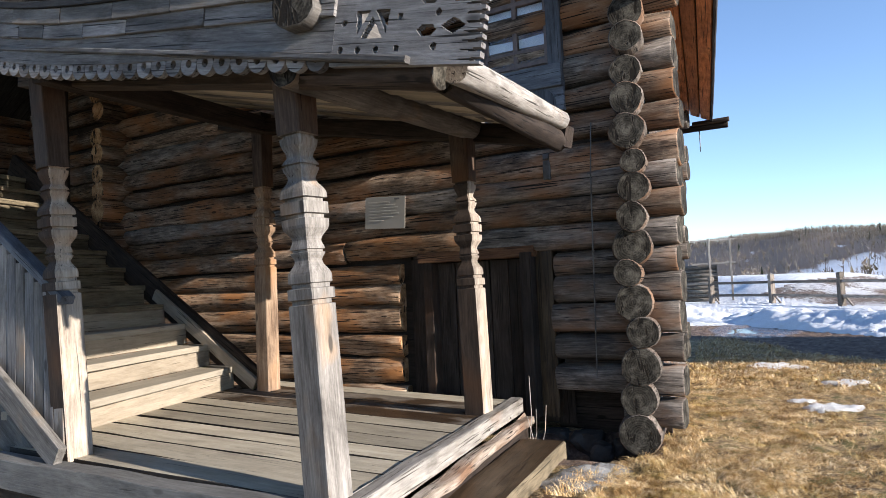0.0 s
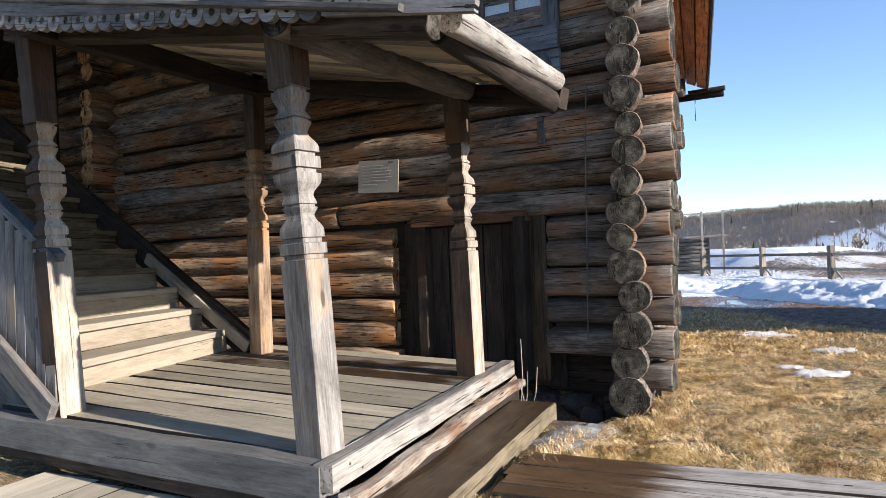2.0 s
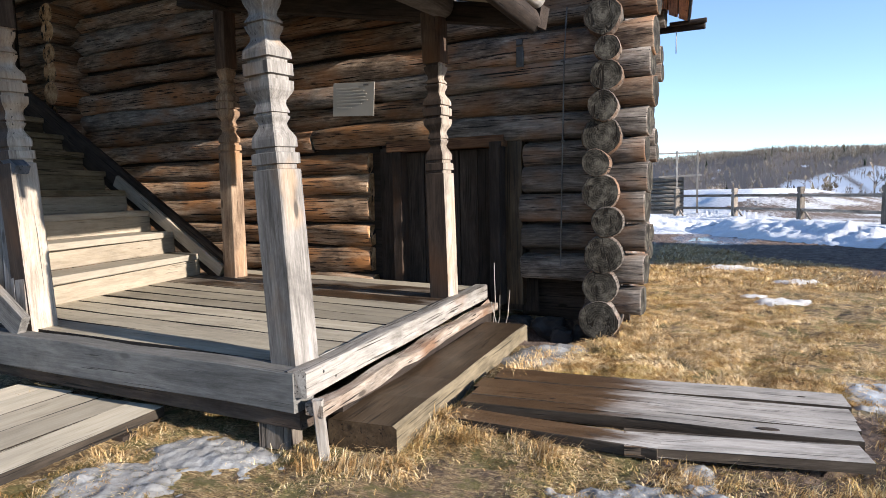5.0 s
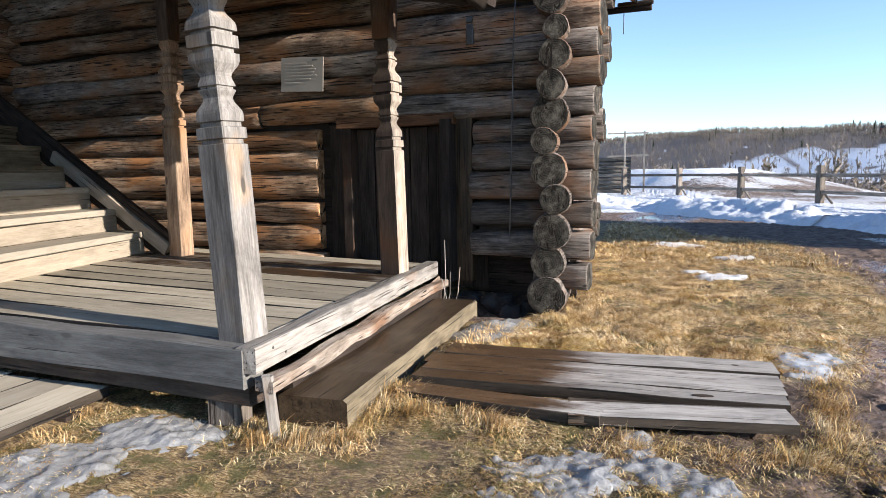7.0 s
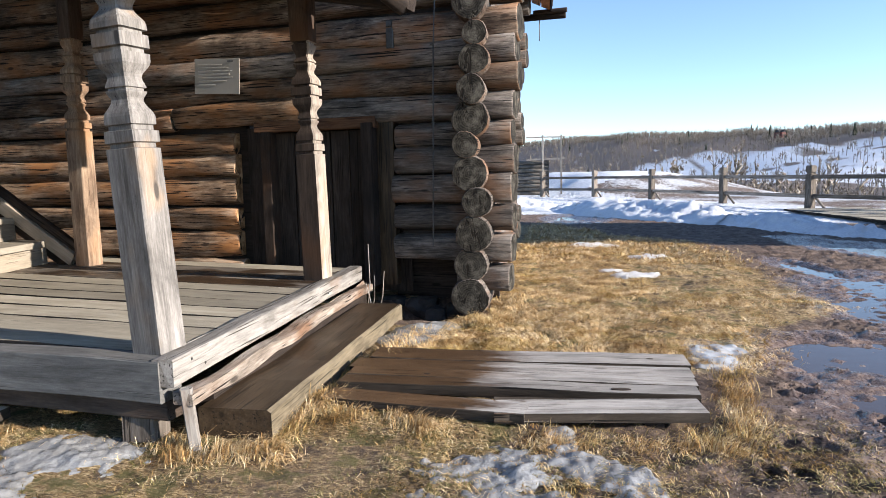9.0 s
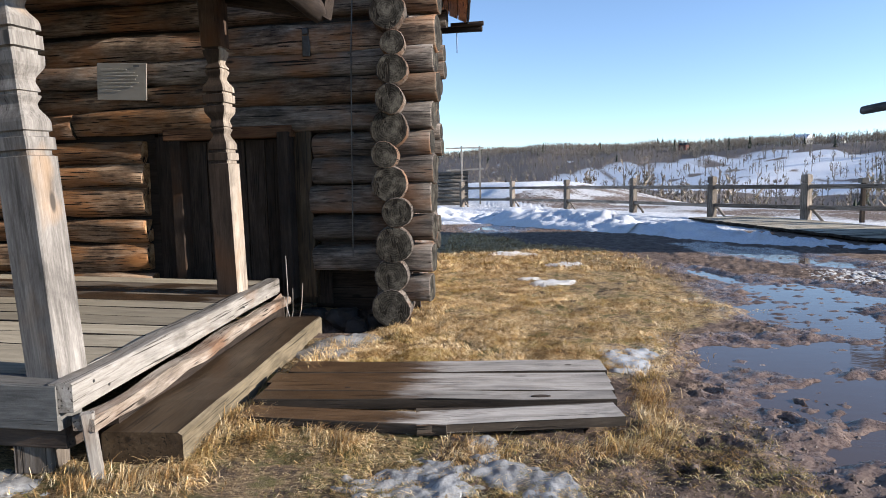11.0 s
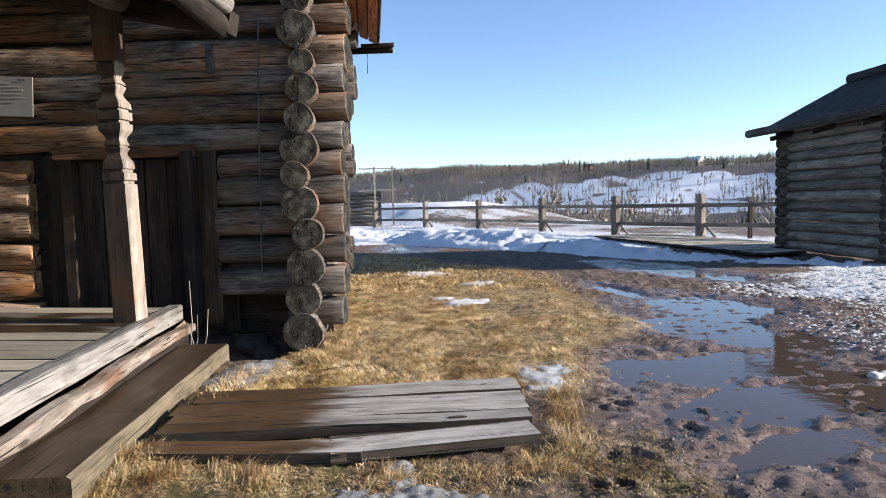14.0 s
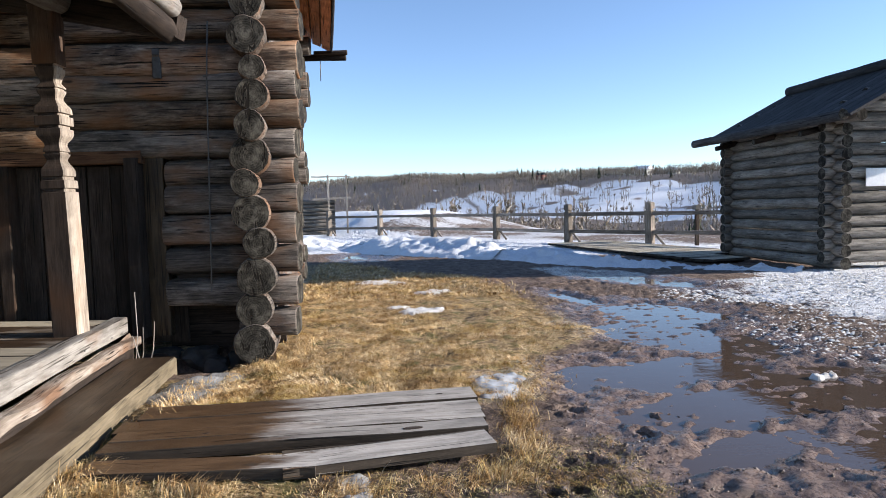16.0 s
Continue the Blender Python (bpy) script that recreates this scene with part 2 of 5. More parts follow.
def snow_like(name, a, b, dirt, dirt_from, rough, relief, clear=0.0):
    mat, nt, p = nodes(name)
    n = noisy(nt, (3, 3, 3), 6, 0.65, shift=False)
    f = noisy(nt, (28, 28, 28), 5, 0.7, shift=False)
    col = ramp(nt, f, (0.3, a), (0.65, b))
    col = mixed(nt, ramp(nt, sums(nt, "ADD", sums(nt, "MULTIPLY", n, 0.7), sums(nt, "MULTIPLY", f, 0.3)), (dirt_from, 0.0), (dirt_from + 0.18, 0.9)), col, dirt)
    nt.links.new(col, p.inputs["Base Color"])
    p.inputs["Roughness"].default_value = rough
    p.inputs["Subsurface Weight"].default_value = 0.0
    bump(nt, p, sums(nt, "ADD", n, sums(nt, "MULTIPLY", f, 0.5)), relief, 0.03)
    return mat


SNOW = snow_like("old_snow", (0.48, 0.51, 0.56), (0.71, 0.73, 0.76), (0.40, 0.35, 0.29), 0.56, 0.7, 1.0)
ICE = snow_like("grey_ice", (0.17, 0.17, 0.165), (0.35, 0.35, 0.345), (0.11, 0.092, 0.075), 0.49, 0.22, 0.6)
PALE_ICE = snow_like("pale_ice", (0.26, 0.26, 0.255), (0.40, 0.40, 0.395), (0.19, 0.17, 0.145), 0.55, 0.25, 0.15)
SLUSH = snow_like("slush", (0.50, 0.49, 0.46), (0.76, 0.74, 0.70), (0.25, 0.19, 0.14), 0.53, 0.5, 0.8)

# ground: earth, dead grass, gravel and snow, mixed by the zones stored with the mesh
GROUND, nt, p = nodes("ground")


def zone(name):
    a = nt.nodes.new("ShaderNodeAttribute")
    a.attribute_name = name
    return a.outputs["Fac"]


fine = noisy(nt, (38, 38, 38), 8, 0.75, shift=False)
mid_n = noisy(nt, (6, 6, 6), 6, 0.65, shift=False)
big = noisy(nt, (0.9, 0.9, 0.9), 5, 0.6, shift=False)
straw = noisy(nt, (24, 90, 60), 5, 0.7, shift=False, distortion=1.2)
mud = ramp(nt, mixed(nt, 0.5, fine, mid_n), (0.38, (0.042, 0.028, 0.021)), (0.5, (0.140, 0.096, 0.073)), (0.62, (0.29, 0.21, 0.16)))
grass_c = ramp(nt, straw, (0.38, (0.085, 0.052, 0.022)), (0.5, (0.34, 0.225, 0.10)), (0.62, (0.66, 0.50, 0.28)))
grass_c = mixed(nt, ramp(nt, mid_n, (0.51, 0.0), (0.59, 0.85)), grass_c, (0.115, 0.105, 0.03))
grass_c = mixed(nt, ramp(nt, mid_n, (0.38, 0.85), (0.46, 0.0)), grass_c, (0.075, 0.05, 0.03))


def edge(z, low, high):
    """A zone with a ragged border."""
    soft = sums(nt, "ADD", z, sums(nt, "MULTIPLY", sums(nt, "SUBTRACT", mixed(nt, 0.5, mid_n, fine), 0.5), 1.1))
    return ramp(nt, soft, (low, 0.0), (high, 1.0))


col = mixed(nt, edge(zone("grass"), 0.38, 0.62), mud, grass_c)
snow_c = ramp(nt, mid_n, (0.35, (0.58, 0.60, 0.64)), (0.65, (0.80, 0.82, 0.85)))
sn = edge(zone("snow"), 0.46, 0.58)
col = mixed(nt, sn, col, snow_c)
brush = ramp(nt, mid_n, (0.3, (0.10, 0.080, 0.068)), (0.7, (0.24, 0.195, 0.165)))
col = mixed(nt, zone("wood"), col, brush)
nt.links.new(col, p.inputs["Base Color"])
wetness = edge(zone("wet"), 0.2, 0.5)
nt.links.new(mixed(nt, wetness, 0.92, mixed(nt, ramp(nt, fine, (0.42, 0.0), (0.62, 1.0)), 0.16, 0.5)), p.inputs["Roughness"])
p.inputs["Specular IOR Level"].default_value = 0.4
bump(nt, p, sums(nt, "ADD", fine, mid_n), 1.0, 0.05)
relief_node = [n for n in nt.nodes if n.type == "BUMP"][0]
nt.links.new(mixed(nt, wetness, 1.0, 0.30), relief_node.inputs["Strength"])


# ---------------------------------------------------------------- building helpers
def thing(name, base, label, category, group="", kind=""):
    ob = new(name)
    ob.location = base
    return tagged(ob, label, category, group, kind)


def place(ob, parent, m):
    ob.parent = parent
    ob.matrix_basis = Matrix.Translation(parent.location).inverted() @ m if parent.parent is None else parent.matrix_basis.inverted() @ Matrix.Translation(parent.parent.location).inverted() @ m
    return ob


def part(name, mesh, mats, parent=None, m=Matrix(), label=""):
    if isinstance(mesh, bmesh.types.BMesh):
        data = bpy.data.meshes.new(name)
        mesh.to_mesh(data)
        mesh.free()
        mesh = data
    if not mesh.materials:
        for mat in mats if isinstance(mats, (list, tuple)) else (mats,):
            mesh.materials.append(mat)
    ob = new(name, mesh)
    if parent:
        place(ob, parent, m)
    else:
        ob.matrix_basis = m
    if label:
        ob["label"] = label
    return ob


def along(p0, p1, up=(0, 0, 1)):
    """A pose at p0 whose x axis runs to p1 and whose z axis leans towards up."""
    x = (Vector(p1) - Vector(p0)).normalized()
    z = Vector(up) - x * x.dot(Vector(up))
    if z.length < 1e-4:
        z = Vector((0, 1, 0))
    z.normalize()
    y = z.cross(x)
    return Matrix.Translation(p0) @ Matrix((x, y, z)).transposed().to_4x4()


def loft(name, rings, caps=1, smooth=True, cap_slot=1):
    """A closed tube through rings of points, each ring of the same count."""
    n = len(rings[0])
    verts = [tuple(v) for r in rings for v in r]
    faces = []
    for k in range(len(rings) - 1):
        a, b = k * n, (k + 1) * n
        faces += [(a + i, b + i, b + (i + 1) % n, a + (i + 1) % n) for i in range(n)]
    sides = len(faces)
    if caps:
        faces += [tuple(range(n)), tuple(range(len(verts) - 1, len(verts) - 1 - n, -1))]
    me = bpy.data.meshes.new(name)
    me.from_pydata(verts, [], faces)
    bm = bmesh.new()
    bm.from_mesh(me)
    bmesh.ops.recalc_face_normals(bm, faces=bm.faces)
    bm.to_mesh(me)
    bm.free()
    for f in me.polygons:
        f.use_smooth = smooth and f.index < sides
        f.material_index = cap_slot if f.index >= sides else 0
    return me


def log_mesh(length, r0, r1, seed, sides=16, step=0.22, rough=0.06, bow=0.0, hewn=1.0):
    """A peeled log along x: tapering, out of round, with a slightly rounded end."""
    rings = []
    n = max(3, int(length / step))
    spots = [0.0, 0.012] + [length * (k + 1) / (n + 1) for k in range(n)] + [length - 0.012, length]
    for x in spots:
        f = x / length
        r = r0 + (r1 - r0) * f
        if x in (0.0, length):
            r *= 0.94
        sag = bow * math.sin(math.pi * f)
        ring = []
        for i in range(sides):
            a = 2 * math.pi * i / sides
            d = noise.noise((x * 1.3 + seed * 7.3, math.cos(a) * 0.9, math.sin(a) * 0.9 + seed)) * rough
            d += noise.noise((seed * 3.1, math.cos(a) * 1.4, math.sin(a) * 1.4)) * rough * 0.8
            rr = r * (1 + d * 1.6)
            c, s = math.cos(a), math.sin(a)
            ring.append((x, math.copysign(abs(c) ** hewn, c) * rr, math.copysign(abs(s) ** hewn, s) * rr + sag))
        rings.append(ring)
    return loft("log", rings)


def plank_mesh(length, w, h, seed=0, chamfer=0.006, step=0.4, rough=0.003, twist=0.0, dirty=False):
    """A sawn board along x, of width w (y) and thickness h (z), with worn edges."""
    c = min(chamfer, h * 0.3, w * 0.3)
    a, b = w / 2, h / 2
    sec = [(-a + c, -b), (a - c, -b), (a, -b + c), (a, b - c), (a - c, b), (-a + c, b), (-a, b - c), (-a, -b + c)]
    n = max(1, int(length / step))
    rings = []
    for k in range(n + 1):
        x = length * k / n
        ring = []
        for i, (y, z) in enumerate(sec):
            dy = noise.noise((x * 2.1, seed * 5.7 + (i // 2), 0.3)) * rough
            dz = noise.noise((x * 1.7, seed * 3.9, 9.1 + (i // 4))) * rough * 1.5
            ring.append((x, y + dy, z + dz + twist * (k / n) * y))
        rings.append(ring)
    me = loft("plank", rings, smooth=False, cap_slot=0)
    if dirty:  # the plank's sides and ends, which face the seams, take the second material
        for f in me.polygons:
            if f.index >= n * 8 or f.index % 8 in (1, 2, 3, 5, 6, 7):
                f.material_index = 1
    return me


def board(name, p0, p1, w, h, mat, parent=None, up=(0, 0, 1), seed=0, label="", **more):
    L = (Vector(p1) - Vector(p0)).length
    return part(name, plank_mesh(L, w, h, seed, **more), mat, parent, along(p0, p1, up), label)


def log(name, p0, p1, r0, r1, mats, parent=None, seed=0, label="", **more):
    L = (Vector(p1) - Vector(p0)).length
    return part(name, log_mesh(L, r0, r1, seed, **more), mats, parent, along(p0, p1), label)


def turned(name, stops, mat, parent, m, seed=0, label=""):
    """A square post cut by axe and saw: stops are (height, half width); its grain runs along the piece's x axis."""
    rings = []
    for z, w in stops:
        c = min(0.008, w * 0.12)
        sec = [(-w + c, -w), (w - c, -w), (w, -w + c), (w, w - c), (w - c, w), (-w + c, w), (-w, w - c), (-w, -w + c)]
        j = [(noise.noise((z * 3, i * 1.7, seed)) * 0.004) for i in range(8)]
        rings.append([(z, a + j[i], b + j[7 - i]) for i, (a, b) in enumerate(sec)])
    me = loft(name, rings, smooth=False, cap_slot=0)
    for f in me.polygons:  # the sunward side, where a second, paler material is given
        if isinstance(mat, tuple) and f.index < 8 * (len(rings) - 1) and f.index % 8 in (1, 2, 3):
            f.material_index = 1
    return part(name, me, mat, parent, m @ Matrix(((0, 1, 0, 0), (0, 0, 1, 0), (1, 0, 0, 0), (0, 0, 0, 1))), label)


def sheet(name, outline, z, thick, seed, mats, label, category, kind="", ragged=0.05, bumpy=0.01, cell=0.03):
    """A thin irregular slab (ice, old snow) lying on the ground; outline: (x, y, rx, ry, turn) ovals joined."""
    xs = [o[0] - max(o[2], o[3]) * 1.3 for o in outline] + [o[0] + max(o[2], o[3]) * 1.3 for o in outline]
    ys = [o[1] - max(o[2], o[3]) * 1.3 for o in outline] + [o[1] + max(o[2], o[3]) * 1.3 for o in outline]
    x0, x1, y0, y1 = min(xs), max(xs), min(ys), max(ys)
    nx, ny = int((x1 - x0) / cell) + 1, int((y1 - y0) / cell) + 1
    verts, index, faces = [], {}, []

    def depth(x, y):
        best = -9
        for ox, oy, rx, ry, t in outline:
            dx, dy = x - ox, y - oy
            ct, st = math.cos(radians(t)), math.sin(radians(t))
            q = math.hypot((dx * ct + dy * st) / rx, (-dx * st + dy * ct) / ry)
            best = max(best, 1 - q)
        return best + ragged * 6 * noise.noise((x * 4, y * 4, seed)) + ragged * 4 * noise.noise((x * 13, y * 13, seed)) + ragged * 2 * noise.noise((x * 31, y * 31, seed))

    for i in range(nx):
        for j in range(ny):
            x, y = x0 + i * cell, y0 + j * cell
            d = depth(x, y)
            if d > -0.25:
                h = ground_height(x, y) - 0.02 + (thick + 0.02) * max(0.0, min(1.0, (d + 0.02) / 0.35)) ** 0.6
                h += (bumpy * noise.noise((x * 9, y * 9, seed + 4)) + bumpy * 0.8 * noise.noise((x * 28, y * 28, seed))) * smooth(0.0, 0.2, d)
                index[i, j] = len(verts)
                verts.append((x, y, h + z))
    for i in range(nx - 1):
        for j in range(ny - 1):
            q = [index.get(k) for k in ((i, j), (i + 1, j), (i + 1, j + 1), (i, j + 1))]
            if None not in q:
                faces.append(tuple(q))
    me = bpy.data.meshes.new(name)
    me.from_pydata(verts, [], faces)
    for f in me.polygons:
        f.use_smooth = True
    ob = part(name, me, mats)
    return tagged(ob, label, category, "", kind)


# the house's own frame: u along the front wall to its corner, w into the house
ORIGIN = Vector((0.0, 5.08, 0.0))
HU = Vector((math.sin(radians(98)), math.cos(radians(98)), 0))
HW = Vector((math.sin(radians(8)), math.cos(radians(8)), 0))
HV = Vector((-0.0175, 0.9998, 0))  # the side walls run a little out of square


def H(u, w, z):
    return ORIGIN + HU * u + HW * w + Vector((0, 0, z))


def S(u, v, z):
    return ORIGIN + HU * u + HV * v + Vector((0, 0, z))


# ---------------------------------------------------------------- ground
FENCE_N = Vector((0.883, 0.47, 0))  # beyond the fence


def fence_side(x, y):
    return (x - 2.5) * 0.883 + (y - 30.1) * 0.47


def smooth(a, b, v):
    t = max(0.0, min(1.0, (v - a) / (b - a)))
    return t * t * (3 - 2 * t)


def oval(x, y, ox, oy, rx, ry, turn=0.0):
    dx, dy = x - ox, y - oy
    c, s = math.cos(radians(turn)), math.sin(radians(turn))
    return 1 - math.hypot((dx * c + dy * s) / rx, (-dx * s + dy * c) / ry)


def wob(x, y, f, s=0.0):
    return noise.noise((x * f, y * f, 3.7 + s))


PUDDLES = ((3.6, 7.9, 0.2, 0.75, 5), (4.05, 6.35, 0.75, 0.85, 0), (3.7, 5.1, 0.62, 1.0, 15), (2.95, 3.95, 0.95, 0.5, 15), (2.5, 4.05, 0.5, 0.2, 0), (3.0, 3.15, 1.0, 0.42, 20), (3.9, 3.3, 0.9, 0.6, 20),
           (3.9, 2.5, 1.2, 0.4, 10), (2.7, 2.5, 0.6, 0.2, 20), (5.35, 9.36, 0.5, 1.8, 17), (1.5, 17.2, 0.75, 1.5, -15), (5.0, 2.2, 1.4, 0.6, 0))


FOOTPRINTS = ((2.34, 3.05, 0.045, 0.12, 20), (2.47, 2.99, 0.05, 0.11, 15), (1.79, 2.42, 0.055, 0.11, 30), (1.49, 2.14, 0.05, 0.08, 10), (1.61, 2.14, 0.045, 0.08, 20), (1.95, 3.2, 0.06, 0.1, 40), (2.2, 2.75, 0.05, 0.11, 10), (3.3, 2.9, 0.05, 0.12, 30))


def puddle(x, y):
    d = max(oval(x, y, *o) for o in PUDDLES)
    return d + 0.12 + 0.26 * wob(x, y, 1.3) + 0.30 * wob(x, y, 3.6, 2)


def grassy(x, y):
    """1 on the tuft of dead grass beside the house, 0 on the road."""
    right = 1.45 + 1.75 * smooth(3.2, 6.2, y) - 2.6 * smooth(8.2, 16.0, y)
    g = smooth(0.35, -0.35, x - right + 0.5 * wob(x, y, 0.9))
    g *= smooth(17.5, 12.0, y)
    g *= 1 - 0.6 * smooth(0.2, -0.2, y - 2.75 - 0.25 * wob(x, y, 1.1)) * smooth(0.2, 0.7, x)
    g *= 1 - 0.48 * smooth(2.75, 2.2, y + 0.3 * wob(x, y, 1.7)) * smooth(-1.2, -0.6, x + 0.3 * wob(x, y, 1.3))
    return g


def slope_open(x, y, s):
    """How far the hillside is open snow (1) or woods (0)."""
    t = -(x - 2.5) * 0.47 + (y - 30) * 0.883
    upper = 352 + 8 * noise.noise((t / 30, 1.0, 2.0)) - 55 * smooth(320, 440, t)
    v = 0.86 * smooth(236, 262, s) * smooth(upper + 8, upper - 10, s) * smooth(450, 400, t) + 0.42 * noise.noise((t / 34, s / 16, 0.5)) + 0.62 * noise.noise((t / 11, s / 7, 7.5))
    return v * smooth(400, 370, s) * smooth(165, 200, s)


def ground_height(x, y):
    near = math.hypot(x - 1, y - 3) < 30
    s = fence_side(x, y)
    h = 0.0
    if near:
        g = grassy(x, y)
        h -= 0.013 * (1 - g)
        h += (0.006 + 0.020 * g) * wob(x, y, 0.8) + 0.020 * wob(x, y, 2.7) * (0.4 + g) + (0.006 + 0.008 * g) * wob(x, y, 7.5)
        h += 0.012 * g * wob(x, y, 17) + (1 - g) * (0.010 * wob(x, y, 4.6, 5) + 0.020 * wob(x, y, 11, 6) + 0.017 * wob(x, y, 21, 7) + 0.012 * noise.noise((x * 3 + y * 1.5, y * 9, 4.0)))
        h += 0.055 * g * smooth(0.2, 1.2, oval(x, y, 0.35, 5.6, 1.6, 2.6) + 1) * 0.6
        d = puddle(x, y)
        h -= 0.034 * smooth(-0.15, 0.55, d)
        h -= 0.16 * smooth(0.0, 0.5, oval(x, y, -0.42, 4.98, 0.55, 0.5, 8))
        for px, py, rx, ry, turn in FOOTPRINTS:
            q = oval(x, y, px, py, rx, ry, turn)
            if q > -1:
                h += 0.016 * smooth(-0.7, 0.0, q) - 0.048 * smooth(-0.05, 0.5, q)
    else:
        h += 0.05 * wob(x, y, 0.8)
    # snow mound beyond the fence, then the fall to the valley and the far hillside
    h += 1.15 * smooth(0, 1, 1 + oval(x, y, -3.5, 40, 10, 7, 20)) * smooth(-1.0, 4.0, s)
    if s > 2:
        h -= 15.0 * smooth(6, 90, s)
        along_hill = -(x - 2.5) * 0.47 + (y - 30) * 0.883
        rise = 37 + 3.5 * math.sin(along_hill / 130 + 2.4) + 0.022 * max(0.0, along_hill - 80) + 4 * noise.noise((along_hill / 70, 0.4, s / 200))
        h += rise * smooth(170, 430, s) + 3 * noise.noise((x / 60, y / 60, 1.0)) * smooth(150, 260, s)
        h -= 10 * smooth(460, 900, s)
    if y < -20 or x < -40:
        h += 0.3 * wob(x, y, 0.05)
    return h


def lines(*spans):
    out = []
    for a, b, n in spans:
        out += list(np.linspace(a, b, n, endpoint=False))
    return out + [spans[-1][1]]


gx = lines((-900, -120, 14), (-120, -12, 22), (-12, -3, 24), (-3, 0.6, 76), (0.6, 5.4, 170), (5.4, 6, 12), (6, 14, 50), (14, 40, 40), (40, 320, 90), (320, 1400, 30))
gy = lines((-500, -60, 8), (-60, -2, 20), (-2, 1.2, 16), (1.2, 6.5, 190), (6.5, 9.5, 62), (9.5, 22, 110), (22, 44, 60), (44, 420, 110), (420, 1800, 30))
verts = [(x, y, ground_height(x, y)) for x in gx for y in gy]
ny = len(gy)
faces = [(i * ny + j, (i + 1) * ny + j, (i + 1) * ny + j + 1, i * ny + j + 1) for i in range(len(gx) - 1) for j in range(ny - 1)]
me = bpy.data.meshes.new("ground")
me.from_pydata(verts, [], faces)
me.shade_smooth()
zones = {k: np.zeros(len(verts), np.float32) for k in ("grass", "snow", "wet", "wood")}
for k, (x, y, z) in enumerate(verts):
    s = fence_side(x, y)
    if s < 1.0:
        zones["grass"][k] = grassy(x, y) * (1 - smooth(-0.25, 0.2, oval(x, y, -0.42, 4.9, 0.6, 0.6, 8)))
        zones["wet"][k] = smooth(-0.7, 0.1, puddle(x, y))
        sn = 0.75 * smooth(0, 1, 0.5 + max(oval(x, y, 9.0, 7.8, 4.2, 2.3, 20), oval(x, y, 14, 2, 7, 5)) * 1.2 + 0.35 * wob(x, y, 1.4, 3))
        sn = max(sn, smooth(14.5, 16.5, y + 0.2 * x) * 0.75 if x > 4 else 0, smooth(17, 20, y))
        zones["snow"][k] = max(0.0, sn - 0.35 * smooth(-0.2, 0.2, puddle(x, y)))
        zones["grass"][k] = max(zones["grass"][k], 0.6 * max(smooth(-4, -8, x), smooth(0.6, -3.5, y)))
    else:
        open_slope = slope_open(x, y, s)
        far = smooth(120, 200, s)
        zones["snow"][k] = max((1 - far) * 0.45, far * open_slope)
        zones["wood"][k] = far * smooth(0.58, 0.42, open_slope) * 0.92
        if s < 40:
            mound = oval(x, y, -3.5, 40, 13, 9, 20)
            zones["snow"][k] = 0.95 if mound > 0 else 0.52 + 0.35 * wob(x, y, 0.5)
            zones["wood"][k] = 0.0 if mound > 0 else 0.35
for key, values in zones.items():
    me.attributes.new(key, "FLOAT", "POINT").data.foreach_set("value", values)
ground = tagged(part("ground", me, GROUND), "thawing earth with dead grass, mud and old snow", "ground", kind="structure")

# standing water: flat sheets let into the hollows of the road
for n, (x, y, rx, ry, t) in enumerate(((4.3, 5.2, 3.6, 5.0, 0), (1.5, 17.2, 1.6, 2.4, 0))):
    bm = bmesh.new()
    bmesh.ops.create_circle(bm, cap_ends=True, radius=1.0, segments=48)
    bmesh.ops.transform(bm, matrix=pose(x, y, -0.037, 0, 0, t) @ Matrix.Diagonal((rx, ry, 1, 1)), verts=bm.verts)
    tagged(part("puddle", bm, WATER), "shallow brown meltwater puddle on the muddy road", "puddle", "puddles on the road", "structure")

# ---------------------------------------------------------------- the log house
rnd = random.Random(5)
END_Z = (0.15, 0.42, 0.68, 0.947, 1.19, 1.42, 1.637, 1.873, 2.107, 2.315, 2.565, 2.834, 3.062, 3.326, 3.54, 3.90, 4.15, 4.40, 4.65)
END_R = (0.165, 0.15, 0.158, 0.132, 0.15, 0.116, 0.158, 0.125, 0.13, 0.102, 0.147, 0.14, 0.128, 0.132, 0.14, 0.13, 0.14, 0.13, 0.14)
END_U = (-0.045, -0.04, -0.015, 0.022, -0.037, -0.07, -0.027, -0.01, 0.01, 0.02, -0.015, -0.01, 0.0, 0.02, 0.03, 0.03, 0.03, 0.03, 0.03)
front_wall = thing("wall_front", H(0, 0, 0), "log front wall, weathered grey and brown, moss-caulked", "wall", kind="structure")
side_wall = thing("wall_side", S(0, 2, 0), "log side wall with crossed corner ends", "wall", kind="structure")
back_wall = thing("wall_back", S(0, 5, 0), "log cross wall with protruding ends", "wall", kind="structure")
inner_wall = thing("wall_inner", H(-6.9, 0, 0), "log cross wall above the stair, brown ends", "wall", kind="structure")
CUT_L, CUT_R, LINTEL = -2.24, -0.76, 1.70
